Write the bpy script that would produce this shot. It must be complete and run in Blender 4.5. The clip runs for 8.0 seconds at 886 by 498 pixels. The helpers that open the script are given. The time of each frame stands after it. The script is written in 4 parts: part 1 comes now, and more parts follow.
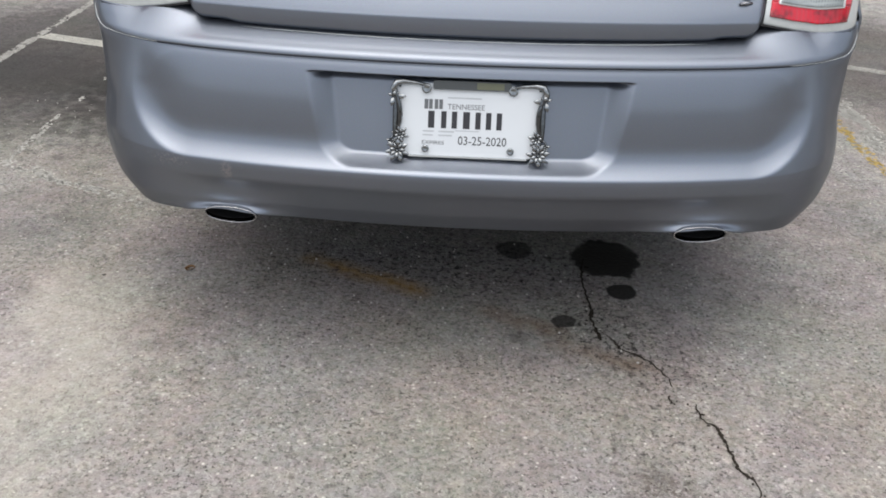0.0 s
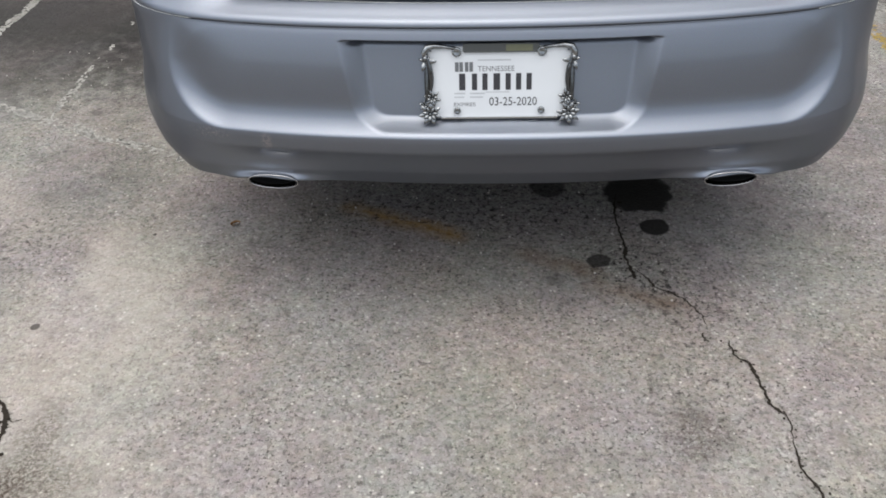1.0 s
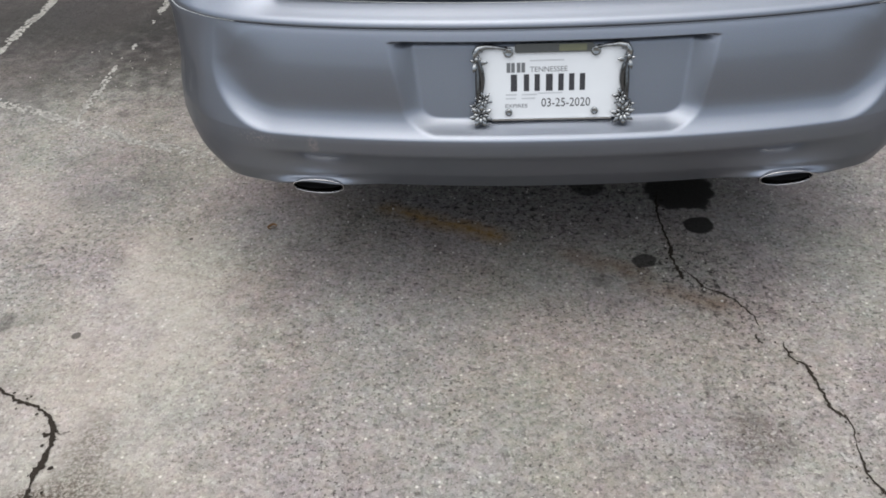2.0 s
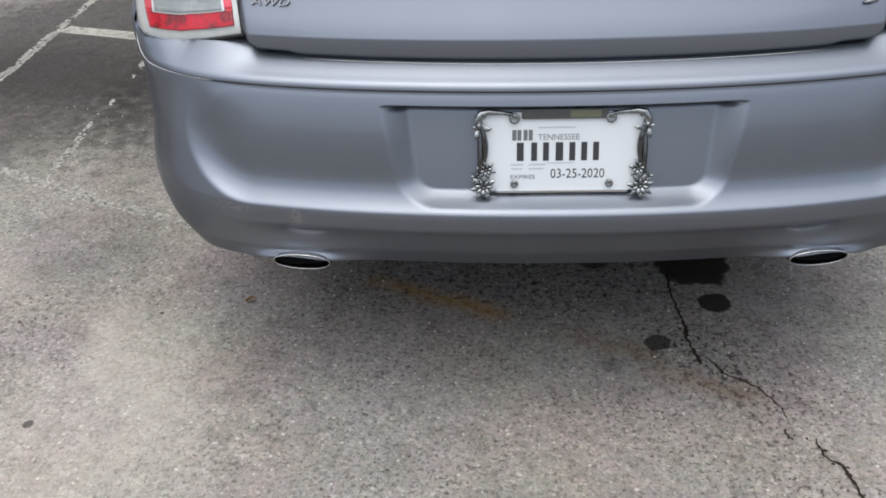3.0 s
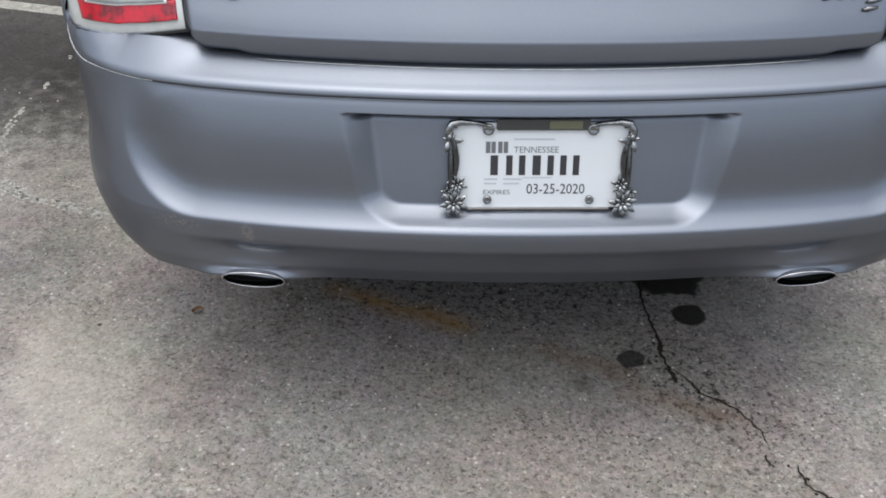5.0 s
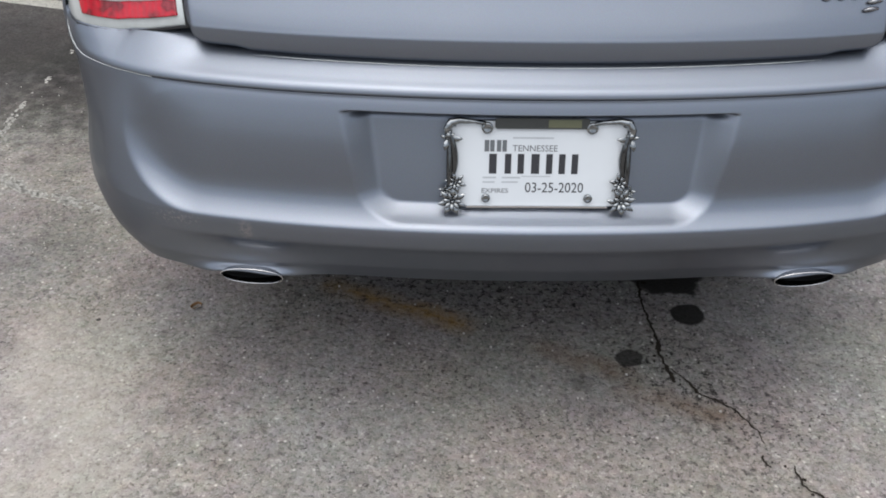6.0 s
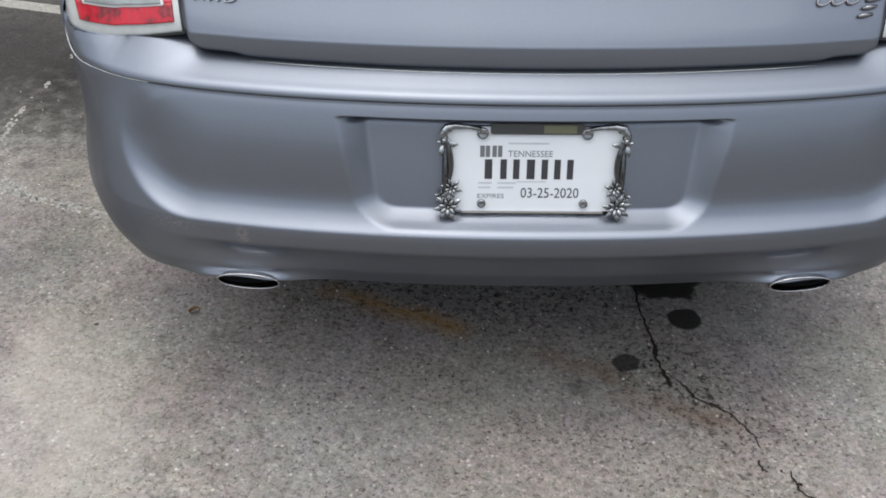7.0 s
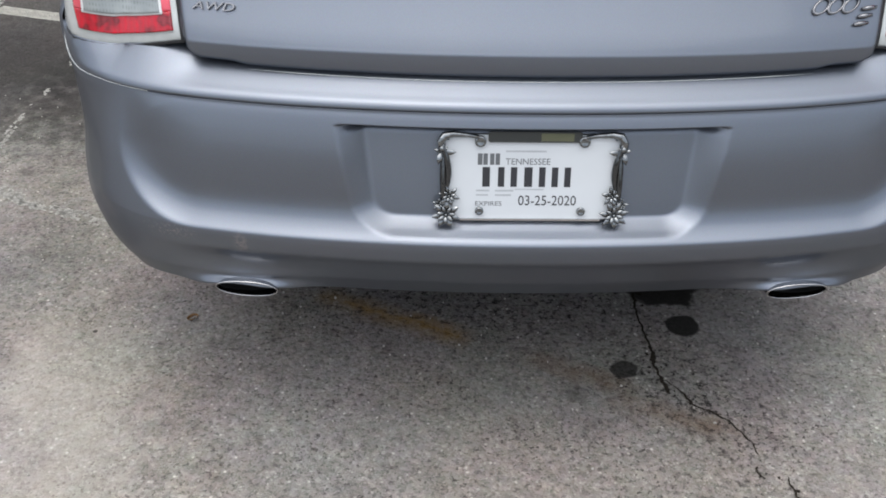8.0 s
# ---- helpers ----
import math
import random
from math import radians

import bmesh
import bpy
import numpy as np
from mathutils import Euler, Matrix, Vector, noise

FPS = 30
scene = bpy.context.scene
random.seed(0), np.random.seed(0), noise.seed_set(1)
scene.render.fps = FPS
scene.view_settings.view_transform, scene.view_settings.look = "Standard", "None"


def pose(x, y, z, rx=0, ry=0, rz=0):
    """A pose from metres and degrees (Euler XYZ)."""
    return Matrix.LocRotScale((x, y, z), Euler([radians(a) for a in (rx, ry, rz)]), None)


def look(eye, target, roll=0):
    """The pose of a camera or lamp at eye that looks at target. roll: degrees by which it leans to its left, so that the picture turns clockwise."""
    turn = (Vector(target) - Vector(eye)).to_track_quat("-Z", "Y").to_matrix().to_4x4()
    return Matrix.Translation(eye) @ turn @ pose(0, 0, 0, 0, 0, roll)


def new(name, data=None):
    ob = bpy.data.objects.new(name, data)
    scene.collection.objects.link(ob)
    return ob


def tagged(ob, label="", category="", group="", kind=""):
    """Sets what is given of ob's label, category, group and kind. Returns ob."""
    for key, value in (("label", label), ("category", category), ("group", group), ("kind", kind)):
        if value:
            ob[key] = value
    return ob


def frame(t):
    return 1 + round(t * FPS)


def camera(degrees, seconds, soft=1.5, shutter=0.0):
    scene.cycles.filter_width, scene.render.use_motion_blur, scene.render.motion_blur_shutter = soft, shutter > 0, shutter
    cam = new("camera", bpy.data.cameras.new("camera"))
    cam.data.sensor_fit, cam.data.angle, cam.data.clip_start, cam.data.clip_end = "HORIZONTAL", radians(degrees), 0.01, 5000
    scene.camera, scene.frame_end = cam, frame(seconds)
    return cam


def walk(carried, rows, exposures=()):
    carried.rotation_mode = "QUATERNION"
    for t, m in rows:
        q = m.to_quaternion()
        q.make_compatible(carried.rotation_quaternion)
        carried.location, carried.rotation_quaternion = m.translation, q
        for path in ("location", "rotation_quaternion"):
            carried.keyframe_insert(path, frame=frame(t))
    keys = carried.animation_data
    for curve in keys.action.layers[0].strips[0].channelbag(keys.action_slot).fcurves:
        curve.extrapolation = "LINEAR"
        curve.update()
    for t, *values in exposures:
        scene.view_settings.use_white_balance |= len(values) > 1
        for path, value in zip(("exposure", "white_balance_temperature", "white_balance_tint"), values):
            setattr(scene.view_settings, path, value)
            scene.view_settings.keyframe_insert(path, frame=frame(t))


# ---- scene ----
cam = camera(53.2, 8.0, soft=1.8)
PATH = [
    (0, (-0.006, -1.765, 1.256), (-0.045, -0.018, 0.285), 1.9),
    (0.5, (0.020, -1.779, 1.334), (-0.074, -0.098, 0.254), -0.2),
    (1, (-0.019, -1.756, 1.407), (-0.126, -0.136, 0.239), -2.3),
    (1.5, (-0.072, -1.766, 1.415), (-0.177, -0.157, 0.232), -3.1),
    (1.7, (-0.093, -1.744, 1.422), (-0.204, -0.147, 0.232), -3.3),
    (2.8, (-0.177, -1.598, 1.365), (-0.283, 0.061, 0.256), -2.3),
    (3, (-0.156, -1.52, 1.354), (-0.238, 0.154, 0.263), -2.0),
    (3.5, (-0.114, -1.34, 1.376), (-0.16, 0.321, 0.264), -1.9),
    (4, (-0.155, -1.339, 1.357), (-0.172, 0.331, 0.256), -1.3),
    (4.5, (-0.19, -1.344, 1.359), (-0.18, 0.309, 0.233), -0.5),
    (5, (-0.189, -1.359, 1.347), (-0.159, 0.283, 0.206), 0.5),
    (6.5, (-0.177, -1.358, 1.351), (-0.152, 0.28, 0.204), 0.9),
    (7, (-0.173, -1.36, 1.354), (-0.15, 0.283, 0.213), 0.8),
    (7.5, (-0.173, -1.364, 1.357), (-0.149, 0.283, 0.223), 0.8),
    (8, (-0.171, -1.362, 1.359), (-0.146, 0.288, 0.229), 0.8),
]
walk(cam, [(t, look(eye, target, roll)) for t, eye, target, roll in PATH], [(0, 1.73, 6400, 9), (0.7, 1.68, 6400, 9), (1.6, 1.65, 6370, 9), (2.7, 1.68, 6330, 9), (3.05, 1.68, 6300, 9), (3.5, 1.62, 6270, 9), (8, 1.62, 6270, 9)])

# ---- light ----
world = bpy.data.worlds.new("sky")
scene.world = world
world.use_nodes = True
wn, wl = world.node_tree.nodes, world.node_tree.links
sky = wn.new("ShaderNodeTexSky")
sky.sky_type = "NISHITA"
sky.sun_disc = False
sky.sun_elevation = radians(84)
sky.sun_rotation = radians(262)
sky.air_density, sky.dust_density, sky.ozone_density = 1.0, 6.0, 1.5
cloud = wn.new("ShaderNodeHueSaturation")
cloud.inputs["Saturation"].default_value = 0.55
even = wn.new("ShaderNodeGamma")
even.inputs["Gamma"].default_value = 0.65
wl.new(sky.outputs[0], even.inputs["Color"])
wl.new(even.outputs[0], cloud.inputs["Color"])
wl.new(cloud.outputs[0], wn["Background"].inputs["Color"])
wn["Background"].inputs["Strength"].default_value = 0.150

sun = new("sun", bpy.data.lights.new("sun", "SUN"))
sun.data.energy, sun.data.angle, sun.data.color = 0.60, radians(108), (1.0, 0.97, 0.92)
sun.matrix_world = look((-0.5, -0.1, 8), (0, 0, 0))


# ---- materials ----
class Mat:
    """A node material with a few short cuts."""

    def __init__(self, name, **values):
        self.m = bpy.data.materials.new(name)
        self.m.use_nodes = True
        self.n, self.l = self.m.node_tree.nodes, self.m.node_tree.links
        self.b = self.n["Principled BSDF"]
        for key, v in values.items():
            self.b.inputs[key.replace("_", " ").title().replace("Ior", "IOR")].default_value = v

    def node(self, kind, ins=(), operation=None, use_clamp=None, blend_type=None, bands_direction=None):
        nd = self.n.new("ShaderNode" + kind)
        if operation is not None:
            nd.operation = operation
        if use_clamp is not None:
            nd.use_clamp = use_clamp
        if blend_type is not None:
            nd.blend_type = blend_type
        if bands_direction is not None:
            nd.bands_direction = bands_direction
        for k, v in dict(ins).items():
            if hasattr(v, "links") or isinstance(v, bpy.types.NodeSocket):
                self.l.new(v, nd.inputs[k])
            else:
                nd.inputs[k].default_value = v
        return nd

    def coords(self):
        return self.node("TexCoord").outputs["Object"]

    def noise(self, scale, detail=4, rough=0.55, at=None):
        return self.node("TexNoise", {"Vector": at or self.coords(), "Scale": scale, "Detail": detail, "Roughness": rough}).outputs["Fac"]

    def ramp(self, fac, stops):
        r = self.node("ValToRGB", {"Fac": fac})
        e = r.color_ramp.elements
        while len(e) < len(stops):
            e.new(0.5)
        for el, (p, c) in zip(e, stops):
            el.position = p
            el.color = (*c, 1) if len(c) == 3 else (c[0], c[0], c[0], 1)
        return r.outputs["Color"]

    def mix(self, fac, a, b, mode="MIX"):
        nd = self.node("MixRGB", {"Fac": fac, "Color1": a, "Color2": b}, blend_type=mode)
        return nd.outputs[0]

    def math(self, op, a, b=0.0, clamp=False):
        return self.node("Math", {0: a, 1: b}, operation=op, use_clamp=clamp).outputs[0]

    def bump(self, height, strength=0.3, distance=0.01):
        nd = self.node("Bump", {"Height": height, "Strength": strength, "Distance": distance})
        self.l.new(nd.outputs[0], self.b.inputs["Normal"])

    def to(self, key, socket):
        self.l.new(socket, self.b.inputs[key])
        return self


def rgba(r, g, b):
    return (r, g, b, 1)


# metallic grey car paint: flake, faint dust, soft clear coat
k = Mat("grey_metallic_paint", metallic=0.94, roughness=0.3)
dust = k.ramp(k.noise(3.0, 6, 0.6), [(0.35, (0,)), (0.75, (1,))])
flake = k.node("TexVoronoi", {"Vector": k.coords(), "Scale": 900.0}).outputs["Color"]
tone = k.mix(0.06, rgba(0.180, 0.200, 0.237), flake, "OVERLAY")
gap = k.node("VectorMath", {0: k.coords(), 1: (-0.512, -0.05, 0.474)}, operation="SUBTRACT").outputs[0]
far = k.node("VectorMath", {0: k.node("VectorMath", {0: gap, 1: (60.0, 8.0, 38.0)}, operation="MULTIPLY").outputs[0]}, operation="LENGTH").outputs["Value"]
scuff = k.math("MULTIPLY", k.math("SUBTRACT", 1.0, far, True), k.ramp(k.noise(130, 4, 0.7), [(0.42, (0,)), (0.60, (1,))]))
gap2 = k.node("VectorMath", {0: k.coords(), 1: (-0.645, -0.02, 0.480)}, operation="SUBTRACT").outputs[0]
far2 = k.node("VectorMath", {0: k.node("VectorMath", {0: gap2, 1: (15.0, 8.0, 50.0)}, operation="MULTIPLY").outputs[0]}, operation="LENGTH").outputs["Value"]
scuff2 = k.math("MULTIPLY", k.math("SUBTRACT", 1.0, far2, True), k.ramp(k.noise(170, 3, 0.7), [(0.52, (0,)), (0.66, (1,))]))
k.to("Base Color", k.mix(k.math("MULTIPLY", k.math("ADD", scuff, scuff2, True), 0.55), k.mix(k.math("MULTIPLY", dust, 0.14), tone, rgba(0.27, 0.27, 0.27)), rgba(0.52, 0.47, 0.45)))
k.to("Roughness", k.node("MapRange", {"Value": k.noise(14, 5), 3: 0.37, 4: 0.43}).outputs[0])
k.b.inputs["Specular Tint"].default_value = rgba(0.20, 0.21, 0.23)
k.b.inputs["Coat Weight"].default_value = 0.5
k.b.inputs["Coat Roughness"].default_value = 0.05
PAINT = k.m


def plain(name, colour, rough=0.5, metal=0.0, coat=0.0, grain=60.0, vary=0.15):
    m = Mat(name, roughness=rough, metallic=metal)
    c = m.mix(m.noise(grain), rgba(*[v * (1 - vary) for v in colour]), rgba(*[min(1, v * (1 + vary)) for v in colour]))
    m.to("Base Color", c)
    m.to("Roughness", m.node("MapRange", {"Value": m.noise(grain * 0.4), 3: rough * 0.85, 4: min(1, rough * 1.15)}).outputs[0])
    m.b.inputs["Coat Weight"].default_value = coat
    return m.m


BLACK = plain("black_rubber", (0.012, 0.012, 0.013), 0.7)
PIPEBLACK = plain("pipe_black", (0.006, 0.006, 0.006), 0.95)
CHROME = plain("chrome", (0.62, 0.62, 0.63), 0.10, 1.0, grain=25)
OLDCHROME = plain("tarnished_chrome", (0.25, 0.26, 0.265), 0.05, 1.0, grain=160, vary=0.9)
STEMCHROME = plain("blackened_chrome", (0.11, 0.115, 0.12), 0.06, 1.0, grain=220, vary=0.9)
TIPCHROME = plain("exhaust_chrome", (0.46, 0.46, 0.47), 0.20, 1.0, grain=60, vary=0.35)
DARKCHROME = plain("dark_chrome", (0.22, 0.22, 0.23), 0.10, 1.0, grain=220, vary=0.6)
DARKBAR = plain("dark_gloss_strip", (0.040, 0.043, 0.042), 0.10, 0.0, 0.6)
OLIVE = plain("olive_reflection", (0.115, 0.118, 0.068), 0.25, 0.0, 0.4)
PLATE = plain("plate_paper", (0.64, 0.665, 0.685), 0.35, grain=20, vary=0.03)
INK = plain("black_ink", (0.03, 0.03, 0.035), 0.5)
INKGREY = plain("grey_ink", (0.13, 0.137, 0.145), 0.5)
INKFAINT = plain("faint_ink", (0.45, 0.47, 0.49), 0.5)
BEZEL = plain("lamp_bezel", (0.52, 0.545, 0.535), 0.3, 0.1, 0.5)
PALETRIM = plain("pale_trim", (0.66, 0.67, 0.67), 0.3, 0.0, 0.5)
TYRE = plain("tyre_rubber", (0.018, 0.018, 0.019), 0.8)
RIM = plain("alloy_rim", (0.5, 0.5, 0.52), 0.28, 1.0)
GLASS = plain("tinted_glass", (0.015, 0.018, 0.02), 0.04, 0.0, 1.0)
LEAF = plain("dry_leaf", (0.16, 0.085, 0.035), 0.8, grain=200, vary=0.5)
PEBBLE = plain("pale_grit", (0.36, 0.34, 0.31), 0.9, grain=300, vary=0.4)
TARFILL = plain("crack_dirt", (0.022, 0.018, 0.014), 1.0, grain=260, vary=0.7)
TARFILL.node_tree.nodes["Principled BSDF"].inputs["Specular IOR Level"].default_value = 0.1

# red lamp plastic, ribbed inside
k = Mat("red_lens", roughness=0.12)
wave = k.node("TexWave", {"Vector": k.coords(), "Scale": 26.0, "Distortion": 2.5, "Detail": 2.0}, bands_direction="X").outputs["Fac"]
fine = k.node("TexWave", {"Vector": k.coords(), "Scale": 70.0, "Distortion": 0.6}, bands_direction="Z").outputs["Fac"]
deep = k.ramp(k.noise(30, 2), [(0.40, (0.56, 0.004, 0.022)), (0.50, (0.42, 0.005, 0.020)), (0.58, (0.14, 0.006, 0.012)), (0.70, (0.26, 0.03, 0.04))])
deep = k.mix(k.math("MULTIPLY", wave, 0.30), deep, rgba(0.30, 0.04, 0.05))
k.to("Base Color", k.mix(k.math("MULTIPLY", fine, 0.07), deep, rgba(0.80, 0.03, 0.05)))
k.b.inputs["Coat Weight"].default_value = 0.25
k.bump(wave, 0.15, 0.003)
REDLENS = k.m
k = Mat("pale_red_lens", roughness=0.12)
k.to("Base Color", k.ramp(k.noise(9, 3), [(0.35, (0.70, 0.050, 0.085)), (0.65, (0.76, 0.095, 0.135))]))
k.b.inputs["Coat Weight"].default_value = 1.0
PALERED = k.m
k = Mat("clear_lens", roughness=0.10)
ribs = k.node("TexWave", {"Vector": k.coords(), "Scale": 52.0, "Distortion": 2.4, "Detail": 2.0}, bands_direction="X").outputs["Fac"]
rows = k.node("TexWave", {"Vector": k.coords(), "Scale": 34.0, "Distortion": 3.0, "Detail": 2.0}, bands_direction="Z").outputs["Fac"]
mesh_ = k.math("MULTIPLY", k.math("MULTIPLY", ribs, rows), k.ramp(k.noise(24, 2), [(0.45, (0.1,)), (0.62, (1,))]))
k.to("Base Color", k.mix(k.math("MULTIPLY", mesh_, 0.75), k.ramp(k.noise(14, 2), [(0.35, (0.23, 0.255, 0.26)), (0.65, (0.36, 0.39, 0.385))]), rgba(0.07, 0.078, 0.08)))
k.b.inputs["Coat Weight"].default_value = 1.0
CLEARLENS = k.m

# worn asphalt: aggregate, mottling, oil, rust, sand, and shade near the car
k = Mat("worn_asphalt", roughness=0.9)
k.b.inputs["Specular IOR Level"].default_value = 0.15
pos = k.coords()
sep = k.node("SeparateXYZ", {"Vector": pos})
gx, gy = sep.outputs["X"], sep.outputs["Y"]
stone = k.node("TexVoronoi", {"Vector": pos, "Scale": 120.0, "Randomness": 1.0})
fine = k.node("TexVoronoi", {"Vector": pos, "Scale": 340.0})
cell = k.node("SeparateColor", {"Color": stone.outputs["Color"]}).outputs[0]
cell2 = k.node("SeparateColor", {"Color": fine.outputs["Color"]}).outputs[0]
agg = k.ramp(cell, [(0.0, (0.052, 0.048, 0.046)), (0.12, (0.243, 0.230, 0.220)), (0.5, (0.361, 0.340, 0.325)), (0.85, (0.457, 0.431, 0.412)), (1.0, (0.662, 0.641, 0.619))])
agg2 = k.ramp(cell2, [(0.0, (0.059, 0.056, 0.053)), (0.16, (0.287, 0.273, 0.260)), (0.9, (0.398, 0.377, 0.361)), (1.0, (0.699, 0.684, 0.662))])
col = k.mix(0.36, k.mix(0.5, agg, agg2), rgba(0.335, 0.318, 0.304))
mott = k.noise(2.2, 6, 0.6, pos)
col = k.mix(k.ramp(mott, [(0.42, (0.55,)), (0.70, (0,))]), col, k.mix(1.0, col, rgba(0.72, 0.72, 0.74), "MULTIPLY"))
patch = k.noise(9.0, 5, 0.65, pos)
col = k.mix(k.ramp(patch, [(0.50, (0,)), (0.72, (0.55,))]), col, k.mix(1.0, col, rgba(0.62, 0.62, 0.62), "MULTIPLY"))
clump = k.noise(70.0, 3, 0.7, pos)
col = k.mix(k.ramp(clump, [(0.33, (0.75,)), (0.47, (0,))]), col, k.mix(1.0, col, rgba(0.45, 0.44, 0.43), "MULTIPLY"))
hue = k.node("TexNoise", {"Vector": pos, "Scale": 42.0, "Detail": 2.0}).outputs["Color"]
col = k.mix(0.08, col, hue, "OVERLAY")
# pits left by lost stones crowd in patches; a few stones are worn white
crowd = k.ramp(k.noise(5.5, 4, 0.62, pos), [(0.40, (0.30,)), (0.60, (1,))])
pits = k.math("MULTIPLY", k.ramp(k.noise(100.0, 3, 0.6, pos), [(0.355, (1,)), (0.43, (0,))]), crowd)
col = k.mix(k.math("MULTIPLY", pits, 0.9), col, rgba(0.055, 0.050, 0.048))
big = k.node("TexVoronoi", {"Vector": pos, "Scale": 80.0})
pick = k.node("SeparateColor", {"Color": big.outputs["Color"]}).outputs[1]
glint = k.math("MULTIPLY", k.ramp(big.outputs["Distance"], [(0.14, (1,)), (0.36, (0,))]), k.ramp(pick, [(0.86, (0,)), (0.92, (1,))]))
col = k.mix(k.math("MULTIPLY", k.math("MULTIPLY", glint, 0.8), k.ramp(k.noise(33.0, 2, 0.5, pos), [(0.40, (0.35,)), (0.58, (1,))])), col, rgba(0.72, 0.70, 0.66))
smear = k.noise(16.0, 4, 0.6, pos)
col = k.mix(k.ramp(smear, [(0.50, (0,)), (0.66, (0.5,))]), col, k.mix(1.0, col, rgba(0.66, 0.64, 0.62), "MULTIPLY"))
col = k.mix(k.ramp(smear, [(0.34, (0.4,)), (0.46, (0,))]), col, k.mix(1.0, col, rgba(1.28, 1.25, 1.20), "MULTIPLY"))
tint = k.node("TexNoise", {"Vector": pos, "Scale": 3.1, "Detail": 3.0}).outputs["Color"]
col = k.mix(0.10, col, tint, "OVERLAY")
wear = k.noise(0.9, 5, 0.6, pos)
col = k.mix(k.ramp(wear, [(0.46, (0,)), (0.68, (0.5,))]), col, k.mix(1.0, col, rgba(0.70, 0.66, 0.62), "MULTIPLY"))
wob = k.node("TexNoise", {"Vector": pos, "Scale": 18.0, "Detail": 5.0}).outputs["Fac"]


def dist(cx, cy, rx, ry):
    """1 at the centre of an ellipse, 0 at its edge and outside, with an uneven rim."""
    a = k.math("DIVIDE", k.math("SUBTRACT", gx, cx), rx)
    b = k.math("DIVIDE", k.math("SUBTRACT", gy, cy), ry)
    d = k.math("SQRT", k.math("ADD", k.math("MULTIPLY", a, a), k.math("MULTIPLY", b, b)))
    d = k.math("ADD", d, k.math("MULTIPLY", k.math("SUBTRACT", wob, 0.5), 0.7))
    return k.math("SUBTRACT", 1.0, d, True)


def soft(socket, gain):
    return k.math("MULTIPLY", socket, gain, True)


def band(x0, y0, x1, y1, half):
    """1 along a straight streak, 0 at half its width and past its ends."""
    n = math.hypot(x1 - x0, y1 - y0)
    ux, uy = (x1 - x0) / n, (y1 - y0) / n
    along = k.math("ADD", k.math("MULTIPLY", k.math("SUBTRACT", gx, x0), ux), k.math("MULTIPLY", k.math("SUBTRACT", gy, y0), uy))
    off = k.math("ABSOLUTE", k.math("SUBTRACT", k.math("MULTIPLY", k.math("SUBTRACT", gx, x0), -uy), k.math("MULTIPLY", k.math("SUBTRACT", gy, y0), -ux)))
    off = k.math("ADD", k.math("DIVIDE", off, half), k.math("MULTIPLY", k.math("SUBTRACT", wob, 0.5), 1.2))
    ends = k.math("DIVIDE", k.math("ABSOLUTE", k.math("SUBTRACT", along, n / 2)), n / 2)
    return k.math("MULTIPLY", k.math("SUBTRACT", 1.0, off, True), k.math("SUBTRACT", 1.0, k.math("POWER", ends, 3.0), True))


speck = k.ramp(k.noise(50.0, 6, 0.76, pos), [(0.38, (1,)), (0.49, (0.08,))])
SAND = rgba(0.50, 0.455, 0.405)
for x0, y0, x1, y1, half, amount in ((-1.13, 0.34, -1.00, -0.05, 0.10, 0.36), (-1.08, 0.15, -1.00, -1.00, 0.42, 0.28), (-0.95, 0.35, -0.85, -0.35, 0.16, 0.30), (-1.62, 0.6, -1.2, 0.2, 0.18, 0.2)):
    col = k.mix(k.math("MULTIPLY", band(x0, y0, x1, y1, half), amount), col, SAND)
for x0, y0, x1, y1, half, amount, c in (
        (-0.47, 0.425, -0.06, 0.235, 0.052, 0.9, (0.42, 0.235, 0.028)),
        (0.03, 0.20, 0.30, 0.06, 0.045, 0.9, (0.17, 0.10, 0.05)),
        (0.20, 0.05, 0.50, -0.06, 0.05, 0.6, (0.19, 0.11, 0.055))):
    col = k.mix(k.math("MULTIPLY", k.math("MULTIPLY", band(x0, y0, x1, y1, half), amount), k.math("MULTIPLY", k.ramp(patch, [(0.38, (0.5,)), (0.58, (1,))]), k.ramp(smear, [(0.40, (0.55,)), (0.55, (1,))]))), col, rgba(*c))
